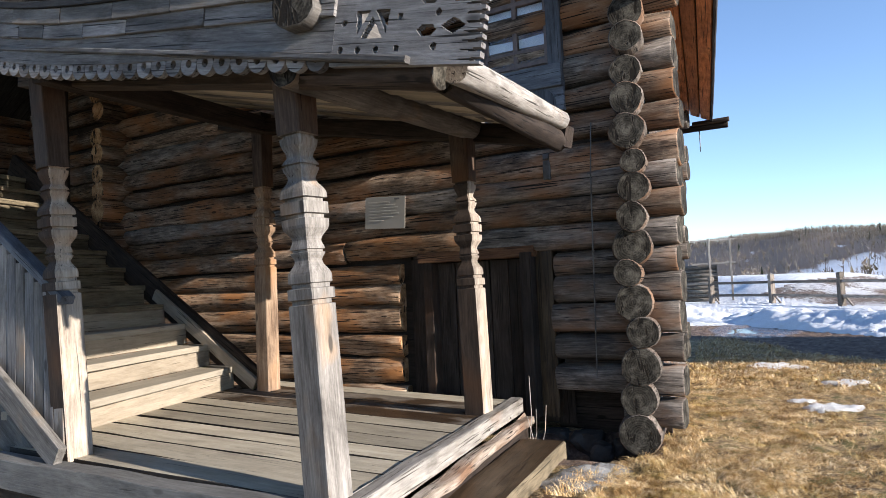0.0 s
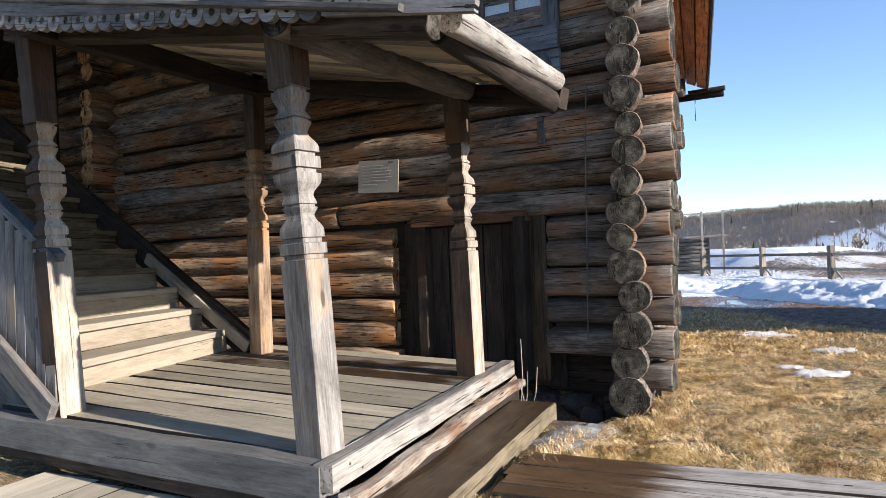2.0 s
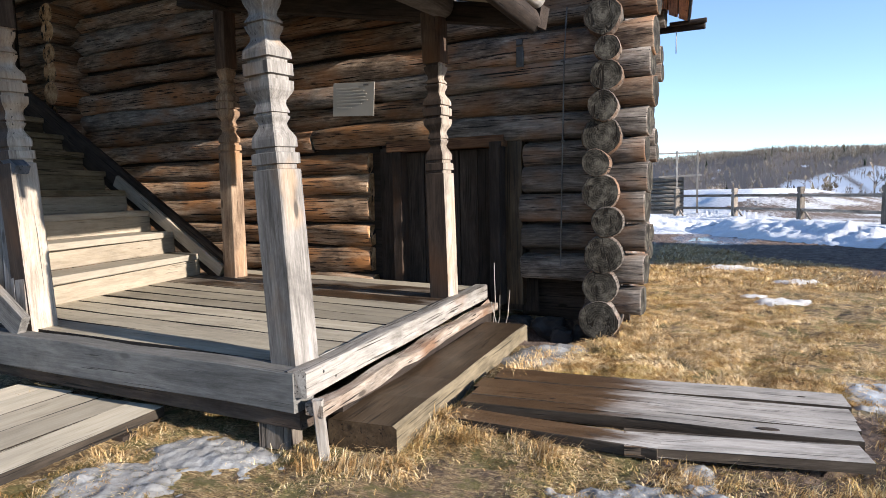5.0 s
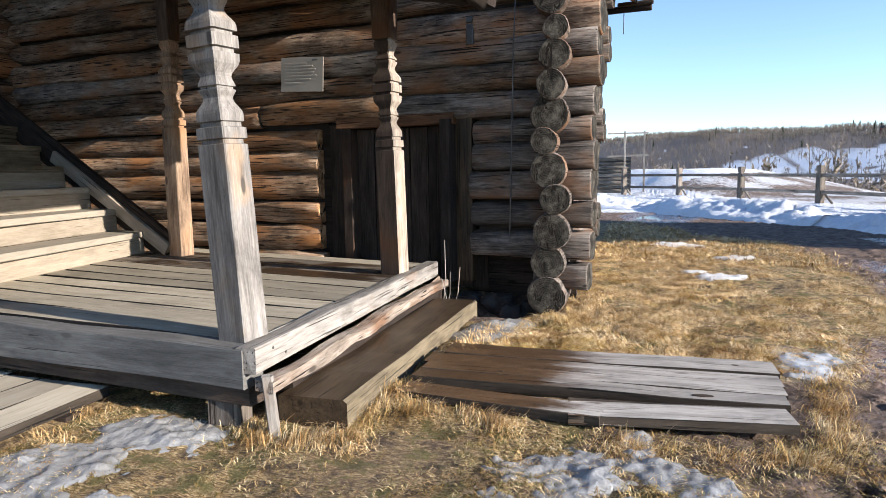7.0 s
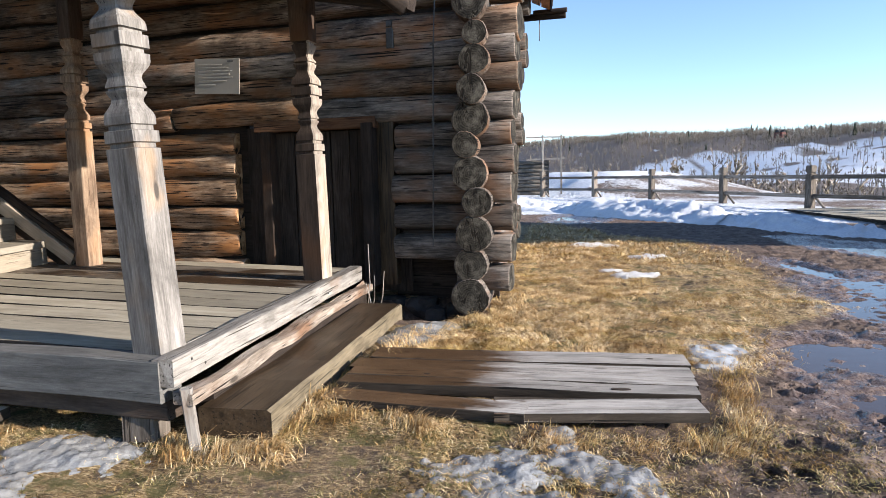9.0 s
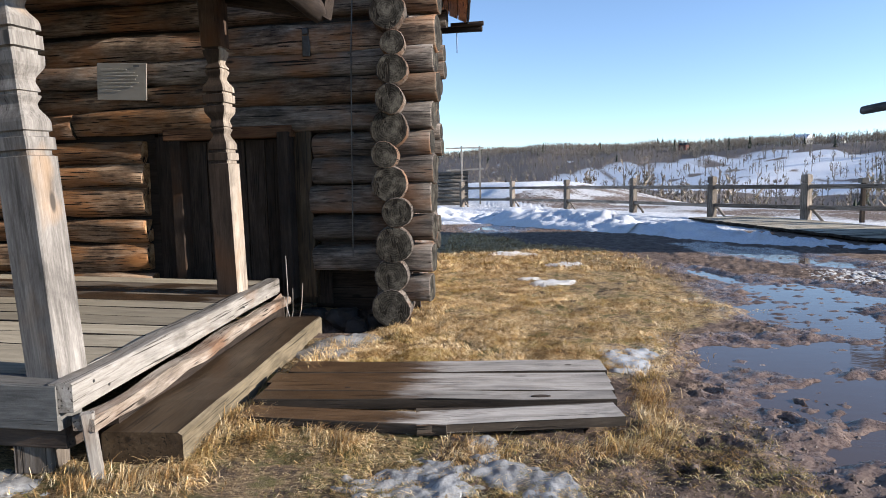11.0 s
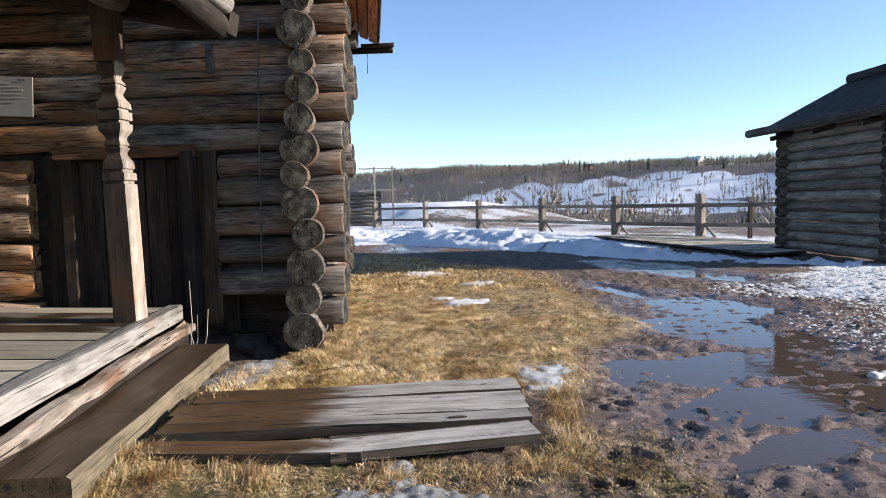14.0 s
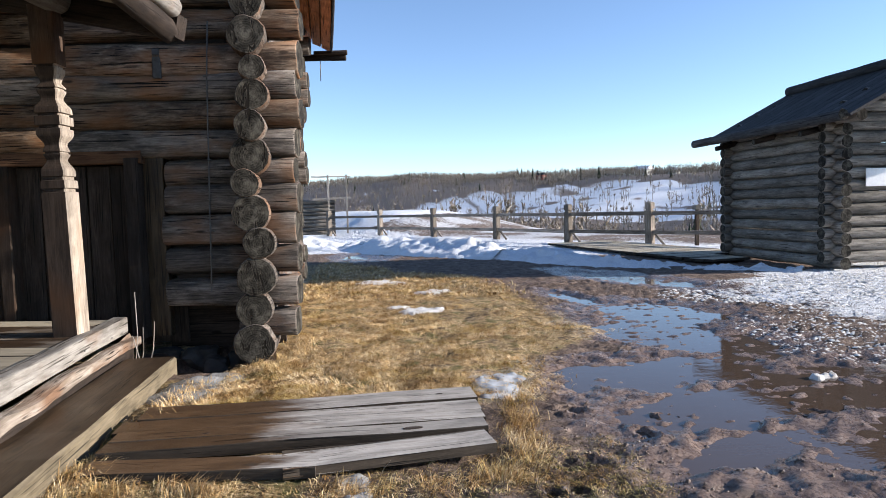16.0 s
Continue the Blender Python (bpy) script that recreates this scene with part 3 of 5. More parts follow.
for k in range(len(END_Z)):
    r, u = END_R[k], END_U[k]
    jut = -0.175 + rnd.uniform(-0.03, 0.03)
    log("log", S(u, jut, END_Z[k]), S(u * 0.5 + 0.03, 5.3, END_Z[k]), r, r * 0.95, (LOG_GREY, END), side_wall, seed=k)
    # front wall course, half a log higher
    z = (END_Z[k] + END_Z[k + 1]) / 2 if k + 1 < len(END_Z) else END_Z[k] + 0.12
    rr = 0.119 + 0.013 * math.sin(k * 2.3)
    tip = 0.26 + 0.13 * min(1, z / 3) + rnd.uniform(-0.025, 0.025)
    if z < LINTEL - 0.05:
        log("log", H(-9.2, 0.10, z), H(CUT_L - 0.11 + rnd.uniform(-0.02, 0.03), 0.10, z), rr * 1.02, rr * 0.97, (LOG_WARM, END_WARM), front_wall, seed=40 + k, rough=0.2, hewn=0.8)
        log("log", H(CUT_R + rnd.uniform(-0.02, 0.03) if k else -0.18, 0.10, z), H(tip, 0.10, z), rr * 0.96, rr * 1.03, (LOG_GREY, END), front_wall, seed=60 + k, rough=0.10, hewn=0.68)
    elif k == 6:  # the swollen butt of the course over the door
        log("log", H(-9.2, 0.10, z), H(-3.05, 0.08, z + 0.02), 0.115, 0.12, (LOG, END), front_wall, seed=80, rough=0.18)
        # this length is in paler, warmer wood for the sun it catches
        log("log", H(-3.1, 0.09, z + 0.03), H(-1.62, 0.07, z + 0.045), 0.105, 0.14, (LOG_WARM, END_WARM), front_wall, seed=81, rough=0.18)
        log("log", H(-1.66, 0.10, z + 0.03), H(tip, 0.10, z), 0.115, 0.125, (LOG_GREY, END), front_wall, seed=82, rough=0.12, hewn=0.7)
    else:
        log("log", H(-9.2, 0.10, z), H(tip, 0.10, z), rr * 0.93, rr * 1.07, (LOG if k % 4 else LOG_GREY, END), front_wall, seed=80 + k, rough=0.20, hewn=0.75)
    # far cross wall and the cross wall over the stair
    log("log", S(-6.0, 5.0, z), S(0.14 + 0.055 * z + rnd.uniform(-0.05, 0.06), 5.0, z), 0.13, 0.14, (LOG_GREY, END), back_wall, seed=120 + k, step=0.8)
    if k > 4:
        log("log", H(-6.93 + rnd.uniform(-0.02, 0.02), -0.32 + rnd.uniform(-0.02, 0.02), END_Z[k]), H(-6.93, 1.2, END_Z[k]), r * 1.02, r, (LOG, END_WARM), inner_wall, seed=150 + k)

# dark filler boards behind the logs, where moss packs the seams
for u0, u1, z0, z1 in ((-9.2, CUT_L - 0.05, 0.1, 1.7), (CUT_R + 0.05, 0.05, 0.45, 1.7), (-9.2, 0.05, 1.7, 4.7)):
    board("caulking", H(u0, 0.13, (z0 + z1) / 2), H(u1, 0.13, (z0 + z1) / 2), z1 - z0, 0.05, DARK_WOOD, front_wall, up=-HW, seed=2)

# low plank door with its frame
door = thing("door_1", H(-1.5, 0.1, 0.3), "low plank door of dark weathered boards in the log wall", "door", kind="structure")
board("jamb", H(-2.02, 0.06, 0.2), H(-2.02, 0.06, 1.64), 0.10, 0.16, POST_BROWN, door, up=-HW, seed=1)
board("jamb", H(-0.97, 0.0, 0.2), H(-0.97, 0.0, 1.65), 0.10, 0.16, DARK_WOOD, door, up=-HW, seed=2)
board("lintel", H(-2.12, 0.03, 1.66), H(-0.9, 0.03, 1.66), 0.12, 0.10, BROWN_BOARD, door, seed=3)
for k in range(5):
    u = -1.88 + k * 0.19
    board("plank", H(u, 0.12 + 0.006 * (k % 2), 0.2), H(u, 0.12 + 0.006 * (k % 2), 1.6), 0.182, 0.035, DARK_WOOD, door, up=-HW, seed=10 + k)
board("reveal", H(-2.22, 0.16, 0.2), H(-2.22, 0.16, 1.66), 0.26, 0.1, DARK_WOOD, door, up=-HW, seed=4)
board("reveal", H(-0.84, 0.10, 0.2), H(-0.84, 0.10, 1.66), 0.16, 0.1, WET_WOOD, door, up=-HW, seed=5)

# foundation stones in the dark under the wall
for n, (u, w, r) in enumerate(((-0.55, 0.05, 0.17), (-0.22, 0.0, 0.13), (-0.85, 0.05, 0.16), (-0.40, -0.12, 0.11))):
    bm = bmesh.new()
    bmesh.ops.create_icosphere(bm, subdivisions=3, radius=r)
    for v in bm.verts:
        e = max(abs(v.co.x), abs(v.co.y), abs(v.co.z)) / r
        v.co *= (0.75 / e) ** 0.7 * (1 + 0.35 * noise.noise(v.co * 9 + Vector((n * 3, 0, 0))))
        v.co.z *= 0.8
    tagged(part("foundation_stone", bm, MOSS_STONE, None, Matrix.Translation(H(u, w + 0.16, r * 0.35 - 0.1))), "grey field stone under the log wall", "stone", "foundation stones")

# small window in the upper storey
window = thing("window_1", H(-1.0, -0.02, 3.3), "small six-pane window in a grey-blue carved frame", "window", kind="structure")
for u in (-1.36, -0.60):
    board("frame_side", H(u, -0.03, 3.12), H(u, -0.03, 4.5), 0.13, 0.07, BLUE_FRAME, window, up=-HW, seed=3)
board("frame_sill", H(-1.42, -0.04, 3.17), H(-0.54, -0.04, 3.17), 0.10, 0.20, BLUE_FRAME, window, up=(0, 0, 1), seed=4)
board("frame_apron", H(-1.42, -0.02, 2.98), H(-0.54, -0.02, 2.98), 0.24, 0.05, BLUE_FRAME, window, up=-HW, seed=5)
bm = bmesh.new()
bmesh.ops.create_cone(bm, cap_ends=True, segments=40, radius1=0.15, radius2=0.15, depth=0.05)
part("rosette", bm, BLUE_FRAME, window, along(H(-0.76, -0.045, 2.93), H(-0.76, -1, 2.93)) @ pose(0, 0, 0, 0, 90, 0), "carved round boss")
board("sash_rail", H(-1.3, 0.0, 3.33), H(-0.66, 0.0, 3.33), 0.05, 0.05, SASH, window)
board("sash_rail", H(-1.3, 0.0, 3.45), H(-0.66, 0.0, 3.45), 0.05, 0.04, SASH, window)
board("sash_rail", H(-1.3, 0.0, 3.90), H(-0.66, 0.0, 3.90), 0.05, 0.05, SASH, window)
for u in (-1.28, -0.98, -0.68):
    board("sash_stile", H(u, 0.0, 3.3), H(u, 0.0, 4.5), 0.045, 0.05, SASH, window, up=-HW)
for u0 in (-1.13, -0.83):
    for z0, z1 in ((3.355, 3.43), (3.47, 3.88), (3.92, 4.46)):
        board("pane", H(u0, 0.0, z0), H(u0, 0.0, z1), 0.26, 0.004, GLASS, window, up=-HW)
        # pale blue-white sheet behind each pane
        board("curtain", H(u0, 0.03, z0), H(u0, 0.03, z1), 0.27, 0.004, PANE_SHEET, window, up=-HW)

# notice board on the wall
notice = thing("notice_board", H(-2.52, -0.03, 2.1), "small beige printed notice panel screwed to the log wall", "sign")
notice_panel = board("panel", H(-2.70, -0.075, 2.152), H(-2.215, -0.075, 2.124), 0.322, 0.006, PAPER, notice, up=-HW, chamfer=0.002)
for k in range(7):
    board("print_bar", H(-2.655, -0.084, 2.256 - 0.03 * k), H(-2.655 + (0.26, 0.33, 0.36, 0.34, 0.37, 0.30, 0.18)[k], -0.084, 2.240 - 0.03 * k), 0.007, 0.002, INK, notice_panel, up=-HW, chamfer=0.0005)
board("screw_plate", H(-2.33, -0.084, 2.266), H(-2.27, -0.084, 2.263), 0.016, 0.003, IRON, notice_panel, up=-HW)
# cable down the wall
cable = thing("wall_cable", H(-0.36, -0.02, 0.6), "thin grey cable clipped down the log wall", "cable")
for a, b in (((-0.319, 2.71), (-0.345, 2.28)), ((-0.345, 2.28), (-0.385, 0.56))):
    bm = bmesh.new()
    bmesh.ops.create_cone(bm, cap_ends=True, segments=8, radius1=0.006, radius2=0.006, depth=1)
    p0, p1 = H(a[0], -0.03, a[1]), H(b[0], -0.03, b[1])
    L = (p1 - p0).length
    part("cable_run", bm, IRON, cable, along(p0, p1) @ pose(L / 2, 0, 0, 0, 90, 0) @ Matrix.Diagonal((1, 1, L, 1)))
for z in (2.28, 1.62, 1.05):
    board("clip", H(-0.37, -0.035, z), H(-0.34, -0.035, z), 0.016, 0.02, IRON, cable, up=-HW)

# roof of the house: the boarded overhang of the eave along the side wall
roof = thing("roof", S(0.6, 3, 3.8), "boarded roof overhang with brown underside and dark edge", "roof", kind="structure")
for k in range(6):
    a = 0.72 - 0.15 * k
    z = 3.86 + 0.075 * k
    board("soffit_board", S(a - 0.07, -0.9, z), S(a - 0.07, 5.75, z), 0.145, 0.03, SOFFIT, roof, up=(0.45, 0, 1), seed=k)
board("eave_board", S(0.74, -0.95, 3.87), S(0.74, 5.8, 3.87), 0.03, 0.15, ROOF_DARK, roof, seed=8)
for k in range(5):
    a = 0.6 - 0.3 * k
    board("roof_board", S(a, -0.95, 3.96 + 0.15 * k), S(a, 5.8, 3.96 + 0.15 * k), 0.36, 0.03, ROOF_DARK, roof, up=(0.45, 0, 1), seed=k + 20)
log("eave_bracket", S(-0.1, 5.85, 3.74), S(0.98, 5.85, 3.74), 0.055, 0.06, (DARK_WOOD, END), roof, seed=3, sides=10)
log("gutter_tip", S(0.45, 5.78, 3.80), S(1.0, 5.78, 3.80), 0.035, 0.04, (DARK_WOOD, END), roof, seed=4, sides=10)
board("hanging_rod", S(0.55, 5.82, 3.72), S(0.55, 5.82, 3.35), 0.014, 0.014, IRON, roof, up=(0, 1, 0))
# unseen slopes, added to keep the sun out of the hollow house
for side in (1, -1):
    u0, u1 = (-0.8, -4.2) if side > 0 else (-9.6, -4.2)
    p0, p1 = S(u0, 2.4, 4.55 if side > 0 else 3.9), S(u1, 2.4, 6.6)
    board("roof_slope", p0, p1, 7.4, 0.05, ROOF_DARK, roof, seed=41 + side, step=0.6)
# unseen ceiling, added to keep the inside dark
ceiling = part("ceiling", plank_mesh(9.0, 5.4, 0.06, 3, step=1.0), DARK_WOOD, None, along(S(-9.2, 2.55, 4.75), S(0.0, 2.55, 4.75)))
tagged(ceiling, "unseen dark board ceiling closing the hollow log house", "ceiling", kind="structure")
# board added behind the door to block light leaks
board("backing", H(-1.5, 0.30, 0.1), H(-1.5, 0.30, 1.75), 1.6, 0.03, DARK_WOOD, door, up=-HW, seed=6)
# dark board standing for the shade in the hollow under the wall
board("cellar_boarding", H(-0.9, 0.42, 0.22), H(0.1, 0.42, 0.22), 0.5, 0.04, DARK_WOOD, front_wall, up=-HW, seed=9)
hook = thing("iron_bracket", H(-0.73, -0.03, 2.38), "small dark iron bracket on the log wall", "bracket")
board("plate", H(-0.73, -0.04, 2.27), H(-0.73, -0.04, 2.47), 0.065, 0.03, IRON, hook, up=-HW)
board("arm", H(-0.75, -0.06, 2.47), H(-0.70, -0.06, 2.47), 0.03, 0.05, IRON, hook)
for n, (u, w, h, dx) in enumerate(((-0.86, -0.42, 0.62, 0.03), (-0.84, -0.40, 0.35, 0.05), (-0.76, -0.45, 0.40, 0.08), (-0.80, -0.47, 0.3, -0.04))):
    stalk = thing("dry_stalk", H(u, w, 0), "thin pale dry weed stalk by the deck", "weed", "dry weed stalks")
    p0, p1 = H(u, w, -0.02), H(u + dx, w, h)
    mid_p = p0.lerp(p1, 0.5) + Vector((0.02, 0, 0))
    board("stem", p0, mid_p, 0.007, 0.007, BEAM_WHITE, stalk, up=(0, 1, 0.1), step=0.2, chamfer=0.002)
    board("stem", mid_p, p1, 0.006, 0.006, BEAM_WHITE, stalk, up=(0, 1, 0.1), step=0.2, chamfer=0.002)

# ---------------------------------------------------------------- the porch
DZ = 0.40
A, B, C, D = Vector((-1.13, 2.16, DZ - 0.01)), Vector((-1.135, 4.33, DZ)), Vector((-3.69, 5.06, DZ)), Vector((-3.16, 2.44, DZ))
deck = thing("porch_deck", (-2.3, 3.6, 0.1), "low porch deck of worn grey planks on heavy beams", "deck")
NR, FR, FL, NL = Vector((-0.99, 2.02, 0)), Vector((-1.0, 4.88, 0)), Vector((-4.35, 5.72, 0)), Vector((-3.98, 2.44, 0))
COUNT = 11
for k in range(COUNT):
    f0, f1 = (k + 0.5) / COUNT, (k + 0.5) / COUNT
    near_l, near_r = NL + Vector((0, 0.15, 0)), NR + Vector((-0.10, 0.15, 0))
    p0 = near_l + (FL - near_l) * f0
    p1 = near_r + (FR + Vector((-0.1, 0, 0)) - near_r) * f1
    w = ((FL - near_l).length + (FR - near_r).length) / COUNT / 2
    gap = 0.012 + 0.012 * rnd.random() + (0.030 if k in (3, 4, 6) else 0)
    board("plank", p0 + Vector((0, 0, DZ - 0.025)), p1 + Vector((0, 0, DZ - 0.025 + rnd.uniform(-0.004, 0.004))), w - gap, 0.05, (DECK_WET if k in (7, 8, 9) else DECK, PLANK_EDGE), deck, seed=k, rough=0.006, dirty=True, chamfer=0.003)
# edge beams: bleached one on the right, grey carved one along the front
board("edge_beam", NR + Vector((-0.045, 0.02, DZ - 0.052)), FR + Vector((-0.045, 0.05, DZ - 0.048)), 0.10, 0.125, BEAM_WHITE, deck, seed=31, rough=0.012, label="bleached edge beam")
board("edge_beam", NL + Vector((-0.3, 0.06, DZ - 0.10)), NR + Vector((-0.055, 0.08, DZ - 0.092)), 0.14, 0.19, BEAM_GREY, deck, seed=32, rough=0.008, label="heavy grey front beam")
for f in (0.06, 0.10, 0.33, 0.36, 0.55, 0.72, 0.9):
    q = NR.lerp(FR, f) + Vector((0.004, 0, DZ - 0.05 + 0.035 * math.sin(f * 40)))
    bm = bmesh.new()
    bmesh.ops.create_cone(bm, cap_ends=True, segments=10, radius1=0.008, radius2=0.006, depth=0.006)
    part("nail", bm, IRON, deck, Matrix.Translation(q) @ pose(0, 0, 0, 0, 90, 0), "dark nail head")
board("under_board", NR + Vector((0.03, 0.03, 0.228)), FR + Vector((0.03, 0.15, 0.232)), 0.075, 0.065, BARK, deck, seed=33, rough=0.03, step=0.12, label="split bleached board under the edge")
# dark beam standing in for the black void under the front beam
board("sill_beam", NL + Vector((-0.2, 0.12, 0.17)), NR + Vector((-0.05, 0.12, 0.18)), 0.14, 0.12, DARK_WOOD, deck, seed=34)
board("support_block", NR + Vector((-0.24, 0.16, 0.0)), NR + Vector((-0.24, 0.16, 0.25)), 0.16, 0.14, BARK, deck, up=(0, -1, 0), seed=35)
board("stake", NR + Vector((0.05, 0.08, -0.02)), NR + Vector((0.045, 0.04, 0.28)), 0.05, 0.035, BEAM_WHITE, deck, up=(0.4, -1, 0), seed=36)
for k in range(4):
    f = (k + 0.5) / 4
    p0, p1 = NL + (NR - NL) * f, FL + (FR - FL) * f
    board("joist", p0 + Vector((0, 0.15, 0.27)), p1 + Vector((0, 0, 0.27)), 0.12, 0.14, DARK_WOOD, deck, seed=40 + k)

step = thing("porch_step", (-0.8, 3.4, 0), "broad soaked brown timber step beside the deck", "step")
step_beam = board("step_beam", (-0.80, 2.20, 0.07), (-0.74, 4.60, 0.08), 0.36, 0.15, (WET_WOOD, STEP_SIDE), step, seed=50, chamfer=0.014, rough=0.012, dirty=True)
for f in list(step_beam.data.polygons)[-2:]:  # its sawn ends are as wet as its top
    f.material_index = 0
board("packing_beam", (-1.0, 2.3, 0.11), (-0.98, 4.85, 0.12), 0.10, 0.18, DARK_WOOD, step, seed=51)

# height above the deck and half width, from the shaft up through bands, necks and grooves to the head
OUTLINE = ((0.0, .084), (0.938, .083), (0.942, .070), (0.962, .070), (0.966, .084), (1.016, .083), (1.020, .068), (1.040, .068), (1.045, .078), (1.079, .078), (1.152, .048), (1.190, .062),
           (1.193, .053), (1.203, .053), (1.206, .062), (1.250, .051), (1.319, .083), (1.352, .084), (1.356, .068), (1.373, .068), (1.377, .085), (1.433, .085), (1.437, .068), (1.451, .068),
           (1.455, .084), (1.480, .083), (1.550, .049), (1.606, .066), (1.609, .055), (1.617, .055), (1.620, .066), (1.659, .047), (1.727, .068), (1.745, .070), (1.749, .058), (1.762, .058), (1.766, .074))
PROFILE = [OUTLINE[0]]
for (z0, w0), (z1, w1) in zip(OUTLINE, OUTLINE[1:]):
    n = 5 if 0.025 < z1 - z0 < 0.2 and abs(w1 - w0) > 0.008 else 1
    for k in range(1, n + 1):
        f = k / n
        PROFILE.append((z0 + (z1 - z0) * f, w0 + (w1 - w0) * f * f * (3 - 2 * f)))


def post(base, longer, top, mat, label, seed, squeeze=1.0, lean=(0, 0), turn=-8):
    t = thing("porch_post", base, label, "post", "carved porch posts")
    stops = [(z * squeeze + (longer if z > 0.5 else 0), w) for z, w in PROFILE]
    m = Matrix.Translation(base) @ Euler((radians(lean[1]), radians(lean[0]), radians(turn))).to_matrix().to_4x4()
    turned("shaft", stops, mat, t, m, seed)
    turned("head", [(stops[-1][0], .074), (top, .078)], POST_BROWN, t, m, seed + 3)
    return t


# dark fronts and pale sunward sides hold part of the shade and sun
post(Vector((-1.167, 2.23, DZ - 0.01)), 0.0, 2.05, (POST_SHADED, POST), "carved square porch post, weathered silver-grey pine", 1, lean=(-2.5, 1.6), turn=-8)
post(Vector((-1.153, 4.309, DZ)), 0.017, 2.16, (POST_BROWN, POST_PALE), "carved square porch post, brown with a bleached, sunlit edge", 2, lean=(-1.0, 0.4), turn=-6)
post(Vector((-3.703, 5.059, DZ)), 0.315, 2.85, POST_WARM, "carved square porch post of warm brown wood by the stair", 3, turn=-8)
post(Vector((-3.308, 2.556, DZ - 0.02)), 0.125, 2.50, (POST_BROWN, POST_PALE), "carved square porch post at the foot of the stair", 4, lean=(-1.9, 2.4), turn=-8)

# roof of the porch: beams, boards, carved front board, log gutter
porch_roof = thing("porch_roof", (-1.5, 3.5, 2.5), "low boarded porch roof with carved front board and log gutter", "porch roof")


def rz(x):
    return 2.30 + 0.195 * (-0.17 - x)


RF = Vector((-0.17, 1.80, 0))
log("front_log", (-0.36, 1.90, 2.235), RF + HU * -1.0 + Vector((0, 0.12, rz(-1.2) - 0.09)), 0.072, 0.08, (DARK_WOOD, END), porch_roof, seed=60, rough=0.12)
log("side_plate", (-1.15, 1.95, 2.40), (-1.12, 4.5, 2.62), 0.085, 0.085, (POST_SHADED, END), porch_roof, seed=61)
log("eave_log", (-0.40, 2.02, 2.245), (-0.43, 4.26, 2.41), 0.052, 0.085, (DARK_WOOD, END), porch_roof, seed=62, rough=0.1)
log("gutter", (-0.32, 1.93, 2.26), (-0.36, 4.12, 2.52), 0.066, 0.062, (BEAM_WHITE, BARK), porch_roof, seed=63, label="hollowed log gutter, bleached")
board("cross_beam", A + Vector((0.0, 0.05, 2.06)), D + Vector((-0.6, 0.15, 2.55)), 0.13, 0.13, DARK_WOOD, porch_roof, seed=64)
board("cross_beam", B + Vector((0.80, -0.11, 2.02)), C + Vector((-0.6, 0.1, 2.85)), 0.13, 0.15, DARK_WOOD, porch_roof, seed=65)
board("cross_beam", D + Vector((0.0, -0.2, 2.42)), C + Vector((0.05, 0.1, 2.72)), 0.12, 0.16, DARK_WOOD, porch_roof, seed=66)
# rows from 12 on are added to stop sun leaking in by the wall
for k in range(16):
    q = RF + Vector((-0.005 * k, 0.06 + 0.2 * k, 0))
    z0 = 0.0 + 0.11 * 0.2 * k
    board("roof_plank", q + Vector((-0.27, 0, rz(-0.17) + z0 - 0.03)) + HU * (0 if k < 12 else -1.0) + Vector((0, 0, 0 if k < 12 else 0.22)), q + HU * -4.4 + Vector((0, 0, rz(-4.5) + z0 + 0.12)), 0.192, 0.028, DECK if k % 3 else CARVED, porch_roof, seed=70 + k)
    board("roof_plank", q + HU * (-0.36 if k < 12 else -1.3) + Vector((0, 0.1, rz(-0.17) + z0 + (0.01 if k < 12 else 0.23))), q + HU * -4.4 + Vector((0, 0.1, rz(-4.5) + z0 + 0.16)), 0.192, 0.024, ROOF_DARK, porch_roof, seed=90 + k)
log("roof_log_end", RF + HU * -0.83 + Vector((0, -0.12, 2.62)), RF + HU * -0.8 + Vector((0.1, 2.2, 2.68)), 0.115, 0.11, (POST, END), porch_roof, seed=67, rough=0.16, label="rough grey log end jutting out")

# carved front board, sawn rings along its lower edge and a pierced end panel
front = along(RF + Vector((0, -0.02, rz(-0.17) - 0.10)), RF + HU * -3.4 + Vector((0, -0.02, rz(-0.17 - 3.37) - 0.10)), (0, 0, 1))  # x to the left, z up


def sag(d):
    """The old board hangs a little in the middle: its dip at d metres along."""
    d = max(0.0, d - 0.78)
    return 0.006 * d - 0.0332 * d * d + 0.0125 * d ** 3


def sagging(me, x0):
    for v in me.vertices:
        v.co.z += sag(v.co.x + x0)
    return me


part("front_board", sagging(plank_mesh(3.5, 0.03, 0.155, 7, step=0.15, chamfer=0.004), 0.69), CARVED, porch_roof, front @ pose(0.69, 0.003, 0.138), "carved front board")
for row, (y, z, mat, d) in enumerate(((0.020, 0.255, CARVED, 0.69), (0.036, 0.340, POST, 0.69))):
    while d < 4.1:
        span = rnd.uniform(0.22, 0.62)
        part("course_board", sagging(plank_mesh(span - 0.007, 0.03, 0.09, int(d * 50), step=0.15, chamfer=0.004), d), mat, porch_roof, front @ pose(d, y + rnd.uniform(-.003, .003), z + rnd.uniform(-.004, .004)))
        d += span
part("roof_edge", sagging(plank_mesh(3.5, 0.05, 0.04, 10, step=0.15, chamfer=0.004), 0.69), ROOF_DARK, porch_roof, front @ pose(0.69, 0.040, 0.404))


